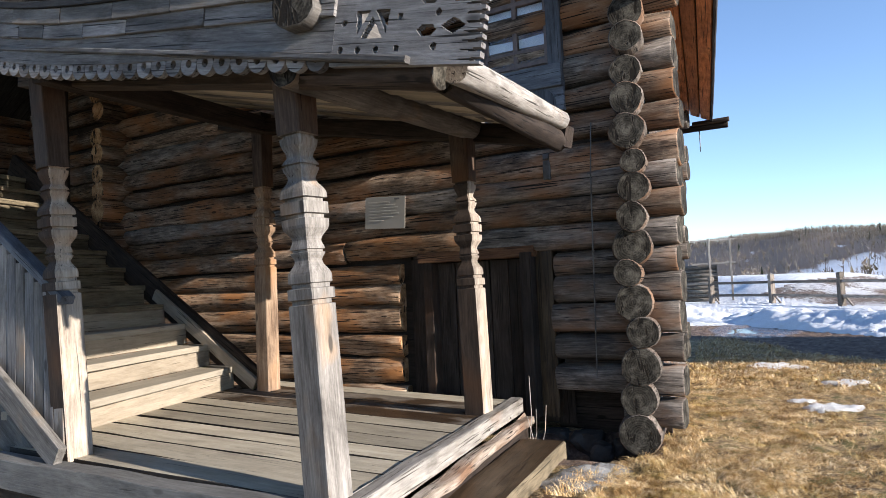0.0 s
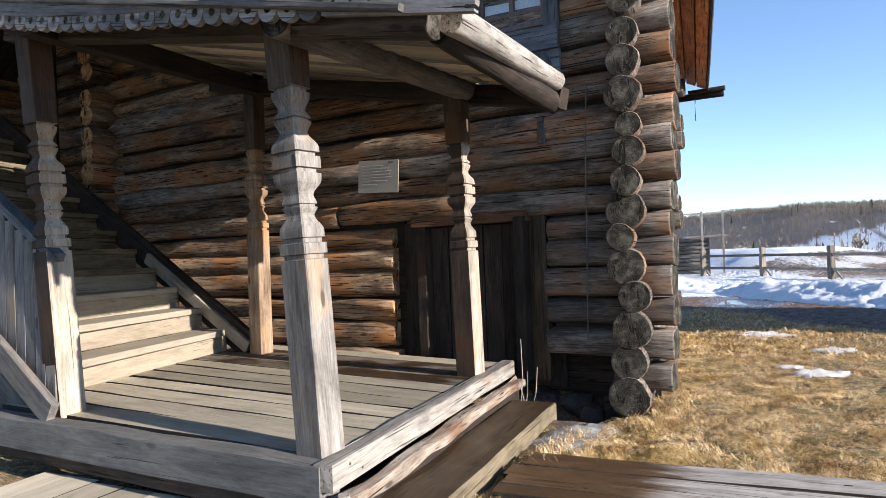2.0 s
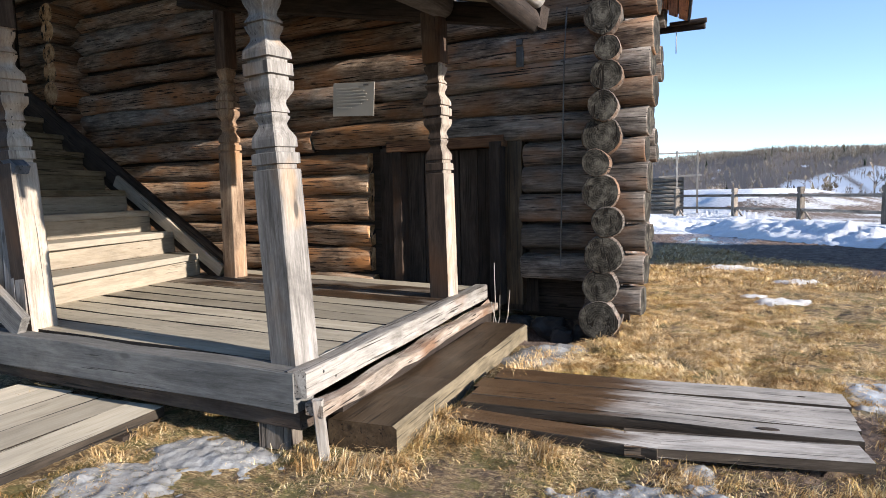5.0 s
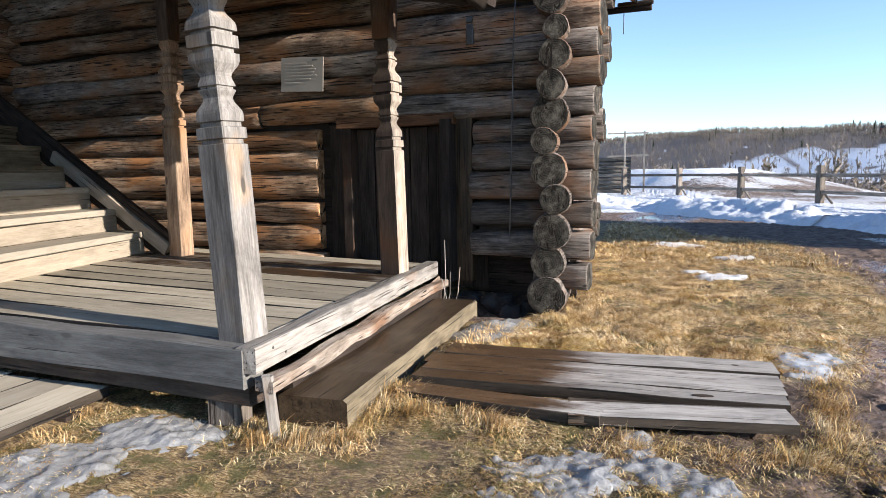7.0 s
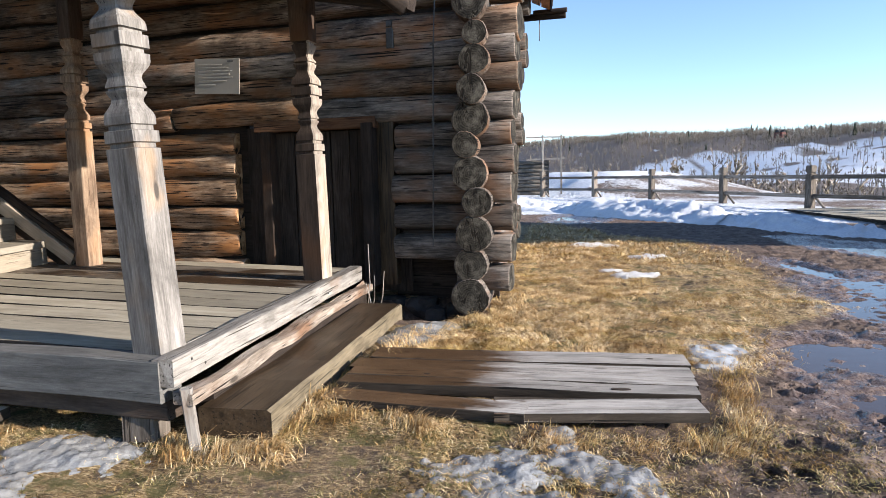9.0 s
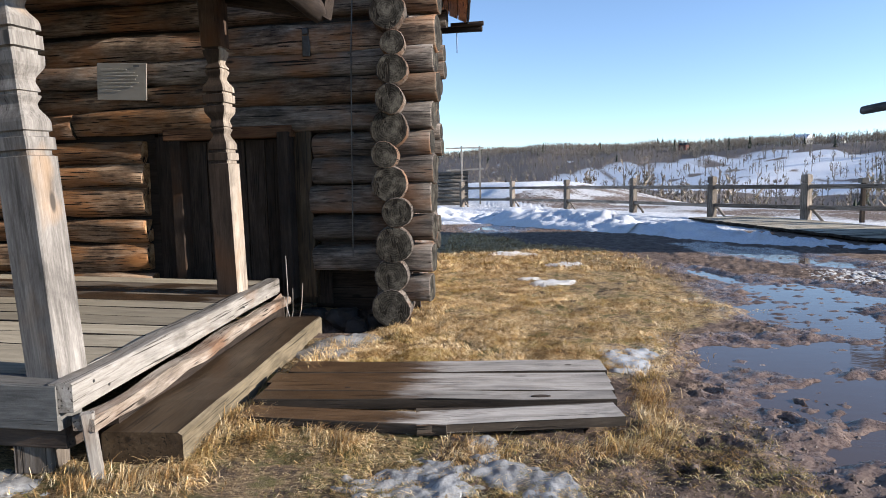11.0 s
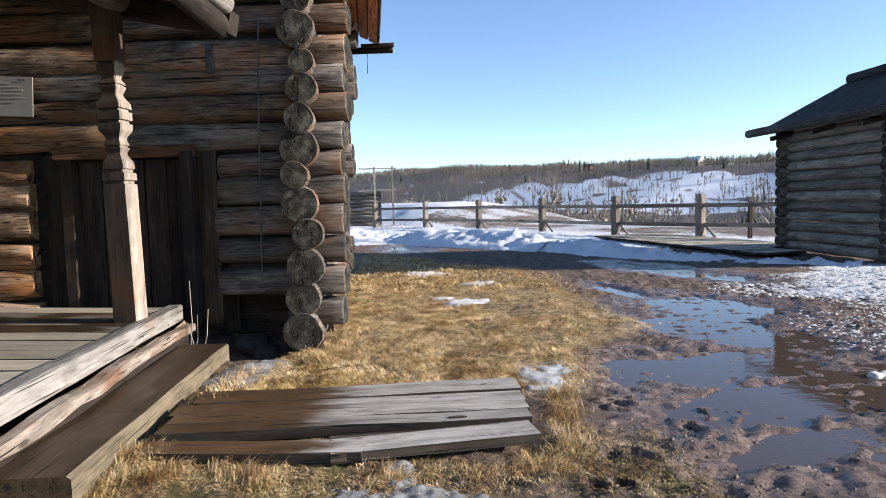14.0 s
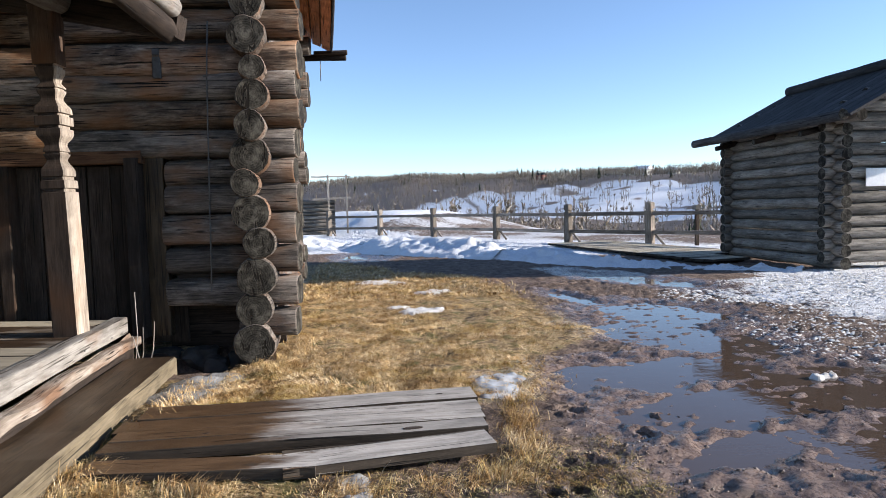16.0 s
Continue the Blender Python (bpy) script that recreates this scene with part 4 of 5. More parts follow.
def ring_mesh(r0, r1, thick, n=18):
    v, f = [], []
    for i in range(n):
        a = 2 * math.pi * i / n
        for r in (r0, r1):
            for y in (-thick / 2, thick / 2):
                v.append((math.cos(a) * r, y, math.sin(a) * r))
    for i in range(n):
        a, b = 4 * i, 4 * ((i + 1) % n)
        f += [(a, a + 2, b + 2, b), (a + 1, b + 1, b + 3, a + 3), (a, b, b + 1, a + 1), (a + 2, a + 3, b + 3, b + 2)]
    me = bpy.data.meshes.new("ring")
    me.from_pydata(v, [], f)
    me.materials.append(CARVED)
    return me


ring = ring_mesh(0.021, 0.059, 0.034, 22)
for k in range(29):
    d = 0.78 + 0.1191 * k
    part("ring", ring, CARVED, porch_roof, front @ pose(d, -0.004, 0.040 + sag(d)))


def pierced(s, h):
    """Whether the end panel is solid at s along and h up."""
    if s < 0.0 or s > 0.72 or h < 0 or h > 0.42:
        return False
    tooth = (h / 0.0345) % 1.0
    if s < 0.10 and abs(tooth - 0.5) < 0.26 * (1 - s / 0.10):
        return False
    for cs, ch in ((.668, .065), (.576, .065), (.484, .065), (.383, .067), (.209, .070), (.66, .178), (.378, .193), (.20, .199), (.647, .288), (.554, .296), (.462, .304), (.364, .312), (.193, .322)):
        if math.hypot(s - cs, h - ch) < 0.0145:
            return False
    for cs, ch in ((.248, .258), (.250, .133)):
        if max(abs(h - ch) / 0.022, (abs(s - cs) + abs(h - ch)) / 0.047) < 1:
            return False
    for cs, ch in ((.125, .264), (.130, .146), (.125, .375)):
        if abs(s - cs) / 0.058 + abs(h - ch) / 0.032 < 1:
            return False
    t, q = s - 0.515, h - 0.108
    if 0 < q < 0.115 and abs(t) < 0.085:
        arm = (0.115 - q) * 0.62
        if abs(abs(t) - arm) > 0.014 and (abs(t) < arm or abs(t) < 0.085 - 0.12 * (0.115 - q)):
            return False
    return True


bm = bmesh.new()
cell = 0.005
grid = {}


def corner(i, j, y):
    if (i, j, y) not in grid:
        grid[i, j, y] = bm.verts.new((i * cell, y, j * cell))
    return grid[i, j, y]


solid = {(i, j) for i in range(144) for j in range(84) if pierced((i + 0.5) * cell, (j + 0.5) * cell)}
for i, j in solid:
    for y in (-0.017, 0.017):
        bm.faces.new([corner(*c, y) for c in ((i, j), (i + 1, j), (i + 1, j + 1), (i, j + 1))])
    for di, dj, ea, eb in ((-1, 0, (i, j), (i, j + 1)), (1, 0, (i + 1, j), (i + 1, j + 1)), (0, -1, (i, j), (i + 1, j)), (0, 1, (i, j + 1), (i + 1, j + 1))):
        if (i + di, j + dj) not in solid:
            bm.faces.new([corner(*ea, -0.017), corner(*eb, -0.017), corner(*eb, 0.017), corner(*ea, 0.017)])
bmesh.ops.recalc_face_normals(bm, faces=bm.faces)
part("end_panel", bm, CARVED, porch_roof, front @ pose(-0.02, 0, 0.0), "fretsawn end panel with diamonds and holes")

# ---------------------------------------------------------------- the stair
stair = thing("stair", (-5.5, 4, 0.4), "steep wooden stair with pale worn treads", "stair")
R0, L0 = Vector((-4.21, 5.14, 0)), Vector((-3.86, 2.72, 0))
RISE, RUN = 0.228, 0.375
for k in range(12):
    off = HU * (-RUN * k)
    z = DZ + RISE * (k + 1)
    # upper treads and risers are browner, with the stair's shade in their colour
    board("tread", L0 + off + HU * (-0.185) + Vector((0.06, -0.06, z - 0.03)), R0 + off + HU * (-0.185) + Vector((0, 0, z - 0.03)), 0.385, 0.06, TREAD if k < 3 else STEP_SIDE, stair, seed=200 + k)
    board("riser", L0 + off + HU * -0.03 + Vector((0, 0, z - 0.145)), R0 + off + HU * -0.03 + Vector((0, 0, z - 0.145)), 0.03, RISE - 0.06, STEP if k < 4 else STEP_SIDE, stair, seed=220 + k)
up = Vector((0, 0, 1))
slope = (-HU * RUN + up * RISE)
board("stringer", R0 + HU * 0.34 + HW * 0.03 + Vector((0, 0, DZ + 0.03)), R0 + HU * 0.34 + HW * 0.03 + Vector((0, 0, DZ + 0.03)) + slope * 13, 0.06, 0.30, DARK_WOOD, stair, seed=240)
foot = R0 + HU * 0.34 - HW * 0.02 + Vector((0, 0, DZ + 0.045))
# the facing ends where sunlight does; its shaded length is left out
board("string_facing", foot, foot + slope * 4.3, 0.045, 0.13, STEP, stair, seed=242)
board("stringer", L0 + Vector((0.0, -0.06, DZ - 0.1)), L0 + Vector((0.0, -0.06, DZ - 0.1)) + slope * 12.5, 0.07, 0.26, POST, stair, seed=241)
# balustrade on the open side
rail = thing("stair_balustrade", D + Vector((-0.3, 0, 0)), "boarded stair balustrade with a smooth grey handrail", "balustrade")
fs = Vector((-0.14, 0.03, 0))
board("handrail", D + fs + Vector((0.06, 0, 1.0)), D + fs + Vector((0.06, 0, 1.0)) + slope * 5, 0.09, 0.06, BLUE_FRAME, rail, seed=250)
board("bottom_rail", D + fs + Vector((0.1, -0.1, 0.03)), D + fs + Vector((0.1, -0.1, 0.03)) + slope * 5, 0.05, 0.17, POST, rail, seed=251)
for k in range(14):
    q = D + fs + slope * (0.06 + 0.30 * k)
    board("baluster_board", q + Vector((0, 0, 0.02)), q + Vector((0, 0, 0.98)), 0.112, 0.028, CARVED if k % 2 else POST, rail, up=(-0.139, -0.99, 0), seed=260 + k)
# landing and upper wall at the head of the stair, its darkness put into floor and pillars
landing = thing("stair_landing", H(-9.2, -1.5, 3.1), "timber landing in the dark at the head of the stair", "landing")
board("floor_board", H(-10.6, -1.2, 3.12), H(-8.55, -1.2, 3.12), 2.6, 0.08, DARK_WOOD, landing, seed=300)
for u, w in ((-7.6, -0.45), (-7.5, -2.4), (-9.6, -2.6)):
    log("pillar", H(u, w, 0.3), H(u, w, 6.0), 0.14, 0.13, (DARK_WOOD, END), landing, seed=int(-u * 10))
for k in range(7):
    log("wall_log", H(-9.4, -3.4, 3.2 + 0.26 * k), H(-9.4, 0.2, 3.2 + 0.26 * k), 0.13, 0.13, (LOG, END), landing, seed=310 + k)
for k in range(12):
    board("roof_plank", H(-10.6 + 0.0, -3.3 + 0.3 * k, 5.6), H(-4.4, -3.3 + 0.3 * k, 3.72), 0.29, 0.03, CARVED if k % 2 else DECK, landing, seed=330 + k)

# ---------------------------------------------------------------- boardwalks
walkway = thing("boardwalk", (0.4, 3.0, 0), "short boardwalk of grey planks, soaked dark at one end", "boardwalk")
for k, (x0, y0, x1, y1, w, z) in enumerate(((-0.51, 2.875, 1.355, 2.825, 0.140, 0.058), (-0.50, 3.02, 1.375, 2.975, 0.140, 0.06), (-0.53, 3.18, 1.39, 3.155, 0.188, 0.056), (-0.46, 3.395, 1.41, 3.395, 0.235, 0.06),
                                                 (-0.53, 2.700, 0.52, 2.528, 0.165, 0.040), (0.36, 2.545, 1.335, 2.635, 0.200, 0.052))):
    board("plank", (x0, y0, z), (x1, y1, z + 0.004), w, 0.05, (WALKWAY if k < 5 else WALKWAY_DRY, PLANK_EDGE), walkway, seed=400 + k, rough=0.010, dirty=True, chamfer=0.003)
for x, y, r in ((0.98, 2.82, 0.035), (-0.05, 2.98, 0.012), (1.2, 3.39, 0.014)):
    bm = bmesh.new()
    bmesh.ops.create_cone(bm, cap_ends=True, segments=14, radius1=r, radius2=r * 0.8, depth=0.008)
    bmesh.ops.transform(bm, matrix=Matrix.Diagonal((1.7, 0.6, 1, 1)), verts=bm.verts)
    part("knot", bm, DARK_WOOD, walkway, pose(x, y, 0.0845))
for x in (-0.3, 1.1):
    board("sleeper", (x, 2.55, 0.0), (x + 0.05, 3.5, 0.0), 0.1, 0.07, DARK_WOOD, walkway, seed=410)
walk2 = thing("boardwalk", (-2.6, 2.0, 0), "worn boardwalk of broad pale planks before the porch", "boardwalk")
for k in range(5):
    f = (k + 0.5) / 5
    p1 = Vector((-3.26, 2.36, 0)).lerp(Vector((-2.02, 2.24, 0)), f)
    p0 = p1 + Vector((-0.05, -1.9, 0))
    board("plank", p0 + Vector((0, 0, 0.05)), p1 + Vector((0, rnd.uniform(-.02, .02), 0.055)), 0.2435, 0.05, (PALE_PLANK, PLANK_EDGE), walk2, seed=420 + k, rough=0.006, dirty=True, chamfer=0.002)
for y in (0.8, 2.0):
    board("sleeper", (-3.3, y, -0.01), (-2.0, y, -0.01), 0.1, 0.07, DARK_WOOD, walk2, seed=430)

# ---------------------------------------------------------------- ice, snow
sheet("ice_patch", ((0.45, 2.03, 0.30, 0.24, 0), (0.86, 2.03, 0.30, 0.17, -25), (0.67, 2.36, 0.09, 0.18, 0), (0.65, 1.65, 0.5, 0.3, 0)), 0.006, 0.004, 3, ICE, "melting grey ice patch in the mud", "ice", ragged=0.08, bumpy=0.008, cell=0.012)
sheet("ice_patch", ((-1.5, 1.93, 0.42, 0.2, 8), (-1.65, 1.55, 0.36, 0.34, 0), (-1.5, 1.2, 0.5, 0.25, 0)), 0.006, 0.004, 9, ICE, "melting grey ice patch before the porch", "ice", ragged=0.07, bumpy=0.008, cell=0.015)
sheet("ice_patch", ((-0.34, 4.02, 0.24, 0.36, -25), (-0.2, 4.35, 0.14, 0.2, -25)), 0.004, 0.012, 14, ICE, "thin ice patch by the log corner", "ice", ragged=0.05)
sheet("ice_patch", ((1.62, 3.70, 0.17, 0.26, -10), (1.72, 3.92, 0.15, 0.13, 0)), 0.014, 0.006, 21, PALE_ICE, "flat slab of dirty ice at the boardwalk's end", "ice", ragged=0.06, bumpy=0.002, cell=0.015)
for n, (x, y, rx, ry) in enumerate(((1.9, 8.6, 0.3, 0.22), (1.55, 7.0, 0.32, 0.22), (1.3, 7.3, 0.16, 0.12), (1.25, 10.2, 0.4, 0.3))):
    sheet("ice_patch", ((x, y, rx, ry, 20),), 0, 0.02, 30 + n, SLUSH, "small remnant of snow on the dead grass", "snow", ragged=0.09, cell=0.04)

# ploughed snow bank along the far side of the road
bank_line = [Vector(p) for p in ((-6, 24.5, 0), (-0.4, 22.6, 0), (2.4, 20.6, 0), (3.9, 17.4, 0), (5.4, 14.9, 0), (6.1, 12.2, 0), (7.2, 11.0, 0), (8.6, 9.7, 0))]
bank_wide = (1.9, 1.9, 1.9, 1.75, 1.5, 1.0, 0.8, 0.8)
bank_tall = (0.42, 0.40, 0.36, 0.46, 0.42, 0.20, 0.12, 0.10)
rings = []
for k in range(len(bank_line) - 1):
    for q in range(40):
        f = q / 40
        c = bank_line[k].lerp(bank_line[k + 1], f)
        wd = bank_wide[k] + (bank_wide[k + 1] - bank_wide[k]) * f
        tl = bank_tall[k] + (bank_tall[k + 1] - bank_tall[k]) * f
        d = (bank_line[k + 1] - bank_line[k]).normalized()
        nrm = Vector((-d.y, d.x, 0)) * -1
        row = []
        for j in range(25):
            g = j / 24
            pt = c + nrm * (wd * (g - 0.15) * 1.25 + 0.2 * noise.noise((c.x * 0.8, c.y * 0.8, 2)))
            prof = math.sin(math.pi * min(1, g * 1.0)) ** 0.7
            z = tl * prof * (0.75 + 0.7 * noise.noise((pt.x * 0.7, pt.y * 0.7, 5))) + 0.10 * prof * noise.noise((pt.x * 2.6, pt.y * 2.6, 8)) + 0.07 * prof * noise.noise((pt.x * 6, pt.y * 6, 1)) + 0.05 * prof * noise.noise((pt.x * 13, pt.y * 13, 4))
            row.append((pt.x, pt.y, z - 0.05))
        rings.append(row)
vs = [v for r in rings for v in r]
fs_ = [(a * 25 + j, (a + 1) * 25 + j, (a + 1) * 25 + j + 1, a * 25 + j + 1) for a in range(len(rings) - 1) for j in range(24)]
me = bpy.data.meshes.new("snow_bank")
me.from_pydata(vs, [], fs_)
me.shade_smooth()
tagged(part("snow_bank", me, SNOW), "ploughed bank of old granular snow along the road", "snow bank", kind="stuff")

# crumbs of wet snow on the road by the barn
vs, fs_ = [], []
for k in range(21000):
    y = rnd.uniform(3.2, 10.5)
    x = rnd.uniform(3.6, 9.5)
    dens = max(oval(x, y, 5.1, 4.7, 1.1, 1.9, -30), oval(x, y, 5.35, 7.3, 0.6, 1.2, 15), oval(x, y, 7.6, 7.6, 3.2, 1.9, 20))
    if dens + 0.35 * wob(x, y, 1.1) < 0.12 + 0.35 * rnd.random():
        continue
    r = rnd.uniform(0.006, 0.026) * (1 + 0.5 * (y > 6))
    z = ground_height(x, y)
    b = len(vs)
    n = 6
    for i in range(n):
        a = 2 * math.pi * i / n
        vs.append((x + math.cos(a) * r * rnd.uniform(0.7, 1.5), y + math.sin(a) * r * rnd.uniform(0.7, 1.3), z - 0.006))
    vs.append((x + rnd.uniform(-.3, .3) * r, y + rnd.uniform(-.3, .3) * r, z + r * rnd.uniform(0.15, 0.42)))
    fs_ += [(b + i, b + (i + 1) % n, b + n) for i in range(n)]
me = bpy.data.meshes.new("snow_crumbs")
me.from_pydata(vs, [], fs_)
me.shade_smooth()
tagged(part("snow_crumbs", me, SLUSH), "crumbs of wet granular snow scattered on the road", "snow", kind="stuff")
sheet("ice_patch", ((3.88, 3.56, 0.12, 0.07, 20),), 0, 0.03, 55, SLUSH, "lump of wet snow lying on the muddy road", "snow", ragged=0.08, bumpy=0.03, cell=0.02)


# ---------------------------------------------------------------- dead grass
def blades(name, count, where, label, mat, tall, wide, lie, seed, spread=(0.5, 1.08)):
    r = random.Random(seed)
    vs, fs = [], []
    made = 0
    while made < count:
        x, y, zz = where(r)
        if x is None:
            continue
        made += 1
        a = 7.0 * noise.noise((x * 1.7, y * 1.7, seed)) + 3.0 * noise.noise((x * 6, y * 6, seed)) + r.gauss(0, 0.75)
        L, w = tall * r.uniform(0.45, 1.25), wide * r.uniform(0.6, 1.4)
        tilt = lie * r.uniform(*spread)
        dx, dy = math.cos(a), math.sin(a)
        px, py = -dy * w / 2, dx * w / 2
        z = ground_height(x, y) + zz - 0.006
        b = len(vs)
        m1 = (x + dx * L * 0.45 * math.sin(tilt * 0.7), y + dy * L * 0.45 * math.sin(tilt * 0.7), z + L * 0.5 * math.cos(tilt * 0.7))
        t1 = (x + dx * L * math.sin(tilt), y + dy * L * math.sin(tilt), z + max(0.006, L * 0.85 * math.cos(tilt)))
        vs += [(x - px, y - py, z), (x + px, y + py, z), (m1[0] + px * .8, m1[1] + py * .8, m1[2]), (m1[0] - px * .8, m1[1] - py * .8, m1[2]), t1]
        fs += [(b, b + 1, b + 2, b + 3), (b + 3, b + 2, b + 4)]
    me = bpy.data.meshes.new(name)
    me.from_pydata(vs, [], fs)
    return tagged(part(name, me, mat), label, "grass", kind="stuff")


def blade_mat(name, a, b, c):
    mat, nt, p = nodes(name)
    g = nt.nodes.new("ShaderNodeNewGeometry")
    col = ramp(nt, g.outputs["Random Per Island"], (0.0, a), (0.45, b), (1.0, c))
    n = noisy(nt, (4.2, 4.2, 4.2), 6, 0.7, shift=False)
    m = noisy(nt, (1.5, 2.2, 1.5), 6, 0.7, shift=False)
    col = mixed(nt, ramp(nt, n, (0.46, 0.0), (0.58, 0.9)), col, mixed(nt, 1.0, col, (0.45, 0.36, 0.24), "MULTIPLY"))
    col = mixed(nt, ramp(nt, m, (0.50, 0.0), (0.60, 0.75)), col, mixed(nt, 1.0, col, (0.62, 0.58, 0.30), "MULTIPLY"))
    nt.links.new(col, p.inputs["Base Color"])
    p.inputs["Roughness"].default_value = 0.75
    p.inputs["Specular IOR Level"].default_value = 0.2
    return mat


STRAW = blade_mat("straw", (0.29, 0.155, 0.057), (0.71, 0.49, 0.225), (0.89, 0.74, 0.49))
MOSSY = blade_mat("mossy_grass", (0.055, 0.05, 0.018), (0.19, 0.17, 0.055), (0.50, 0.40, 0.20))


def meadow(r):
    x, y = r.uniform(-0.2, 3.4), 3.5 + 7.5 * r.random() ** 1.8
    if r.random() > grassy(x, y) or x < 0.12 and y > 4.7 or r.random() > 0.62 + 0.95 * wob(x, y, 2.3, 9) - 0.34 * smooth(0.9, 2.4, x):
        return None, 0, 0
    return x, y, 0


def foreground(r):
    x, y = r.uniform(-2.0, 2.0), r.uniform(1.2, 2.75)
    if puddle(x, y) > 0.1 or r.random() > 0.58 + 1.0 * wob(x, y, 1.9, 4):
        return None, 0, 0
    return x, y, 0


CLUMPS = [(-0.62 + 0.02 * k, 2.15 + 0.13 * k) for k in range(16)] + [(-1.0, 2.0), (-0.85, 2.02), (-1.1, 2.1), (-0.7, 2.05), (-0.1, 2.5), (0.75, 2.32), (1.2, 2.34), (-0.35, 2.5),
          (0.1, 4.55), (0.25, 4.7), (-0.05, 4.5), (0.3, 4.95), (0.15, 4.35), (1.52, 2.9), (-2.0, 2.05), (-1.9, 1.75), (-1.95, 1.3), (0.6, 2.3), (-0.5, 2.0), (0.9, 3.7), (0.4, 3.75), (1.4, 3.75), (-0.2, 3.75), (-2.95, 2.28), (-3.0, 2.2), (-2.75, 2.3), (0.0, 2.42), (0.05, 2.4), (0.62, 2.3), (1.32, 2.36), (1.36, 2.32), (-0.75, 2.05), (-0.6, 2.12)] + [(-0.4 + 0.47 * k, 2.42 - 0.03 * k) for k in range(4)] + [(1.5 + 0.02 * k, 2.5 + 0.12 * k) for k in range(9)] + [(0.2 + 0.03 * k, 4.4 + 0.2 * k) for k in range(6)]


def clumps(r):
    cx, cy = r.choice(CLUMPS)
    return cx + r.gauss(0, 0.055), cy + r.gauss(0, 0.055), 0


def distant(r):
    x, y = r.uniform(-0.3, 3.4), r.uniform(8.0, 15.5)
    if r.random() > grassy(x, y) or x < 0.15:
        return None, 0, 0
    return x, y, 0


blades("dead_grass", 66000, meadow, "matted dead yellow grass beside the log house", STRAW, 0.10, 0.0038, 1.56, 1, (0.82, 1.05))
blades("dead_grass", 6000, distant, "matted dead grass farther along the house", STRAW, 0.11, 0.011, 1.6, 2)
blades("dead_grass", 11000, clumps, "tufts of long dry straw along steps and planks", STRAW, 0.10, 0.003, 1.35, 3, (0.35, 1.25))
blades("dead_grass", 15000, foreground, "thin thatch of dead straw lying on the wet soil", STRAW, 0.06, 0.0028, 1.55, 8, (0.8, 1.04))
blades("mossy_grass", 38000, foreground, "short brown and mossy grass in the mud", MOSSY, 0.038, 0.003, 1.5, 4, (0.6, 1.1))

# clods, gravel and thaw-out grit on the muddy road
vs, fs_ = [], []
made = 0
while made < 8000:
    x, y = rnd.uniform(1.0, 6.5), 1.3 + 7.5 * rnd.random() ** 1.5
    if rnd.random() < grassy(x, y) or puddle(x, y) > 0.25:
        continue
    gritty = oval(x, y, 1.9, 3.5, 0.38, 0.8) > 0
    if not gritty and rnd.random() > 0.5 + 0.9 * wob(x, y, 2.2, 8):
        continue
    made += 1
    rad = rnd.uniform(0.003, 0.009) if gritty or rnd.random() < 0.9 else rnd.uniform(0.008, 0.017)
    z = ground_height(x, y)
    b, n = len(vs), 6
    for i in range(n):
        a = 2 * math.pi * i / n
        vs.append((x + math.cos(a) * rad * rnd.uniform(0.8, 1.6), y + math.sin(a) * rad * rnd.uniform(0.7, 1.2), z - 0.004))
    for i in range(3):
        a = 2 * math.pi * i / 3 + rnd.random()
        vs.append((x + math.cos(a) * rad * 0.5, y + math.sin(a) * rad * 0.5, z + rad * rnd.uniform(0.25, 0.6)))
    for i in range(3):
        fs_ += [(b + 2 * i, b + 2 * i + 1, b + 6 + i), (b + 2 * i + 1, b + (2 * i + 2) % 6, b + 6 + (i + 1) % 3), (b + 2 * i + 1, b + 6 + (i + 1) % 3, b + 6 + i)]
    fs_.append((b + 6, b + 7, b + 8))
me = bpy.data.meshes.new("clods")
me.from_pydata(vs, [], fs_)
tagged(part("clods", me, CLOD), "clods of mud and grit on the thawing road", "gravel", kind="stuff")

# ---------------------------------------------------------------- fence
fence_posts = [(-2.6, 33.6), (0.2, 31.9), (2.55, 30.1), (4.6, 27.0), (6.42, 23.3), (7.86, 19.6), (9.38, 17.1), (11.6, 14.2), (13.6, 11.4)]
fence = thing("fence", (6, 23, 0), "grey post and rail fence along the slope", "fence")
for k, (x, y) in enumerate(fence_posts):
    h = 1.22
    turned("post", [(0, .10), (0.98, .10), (0.985, .075), (1.02, .075), (1.025, .10), (h - .03, .10), (h, .075)], FENCE, fence, Matrix.Translation((x, y, 0)) @ pose(0, 0, 0, 0, 0, 28), k)
    if k:
        a, b = Vector((*fence_posts[k - 1], 0)), Vector((x, y, 0))
        for z in (0.36, 0.90):
            board("rail", a + Vector((0, 0, z)), b + Vector((0, 0, z)), 0.07, 0.11, FENCE, fence, seed=k * 3 + int(z * 10), step=1.5)
    board("brace", Vector((x, y, 0.5)) + Vector((0, 0, 0)), Vector((x + 0.30, y - 0.28, 0)), 0.06, 0.06, FENCE, fence, seed=k)
lamp_post = thing("lamp_post", (10.3, 16.2, 0), "small dark bollard lamp by the fence", "lamp")
board("pole", (10.3, 16.2, 0), (10.3, 16.2, 0.98), 0.09, 0.09, DARK_WOOD, lamp_post, up=(0, 1, 0))
board("cap", (10.3, 16.2, 0.98), (10.3, 16.2, 1.1), 0.17, 0.17, IRON, lamp_post, up=(0, 1, 0))
# plank path before the fence
path = thing("plank_path", (8, 15, 0), "pale plank path beside the fence", "boardwalk")
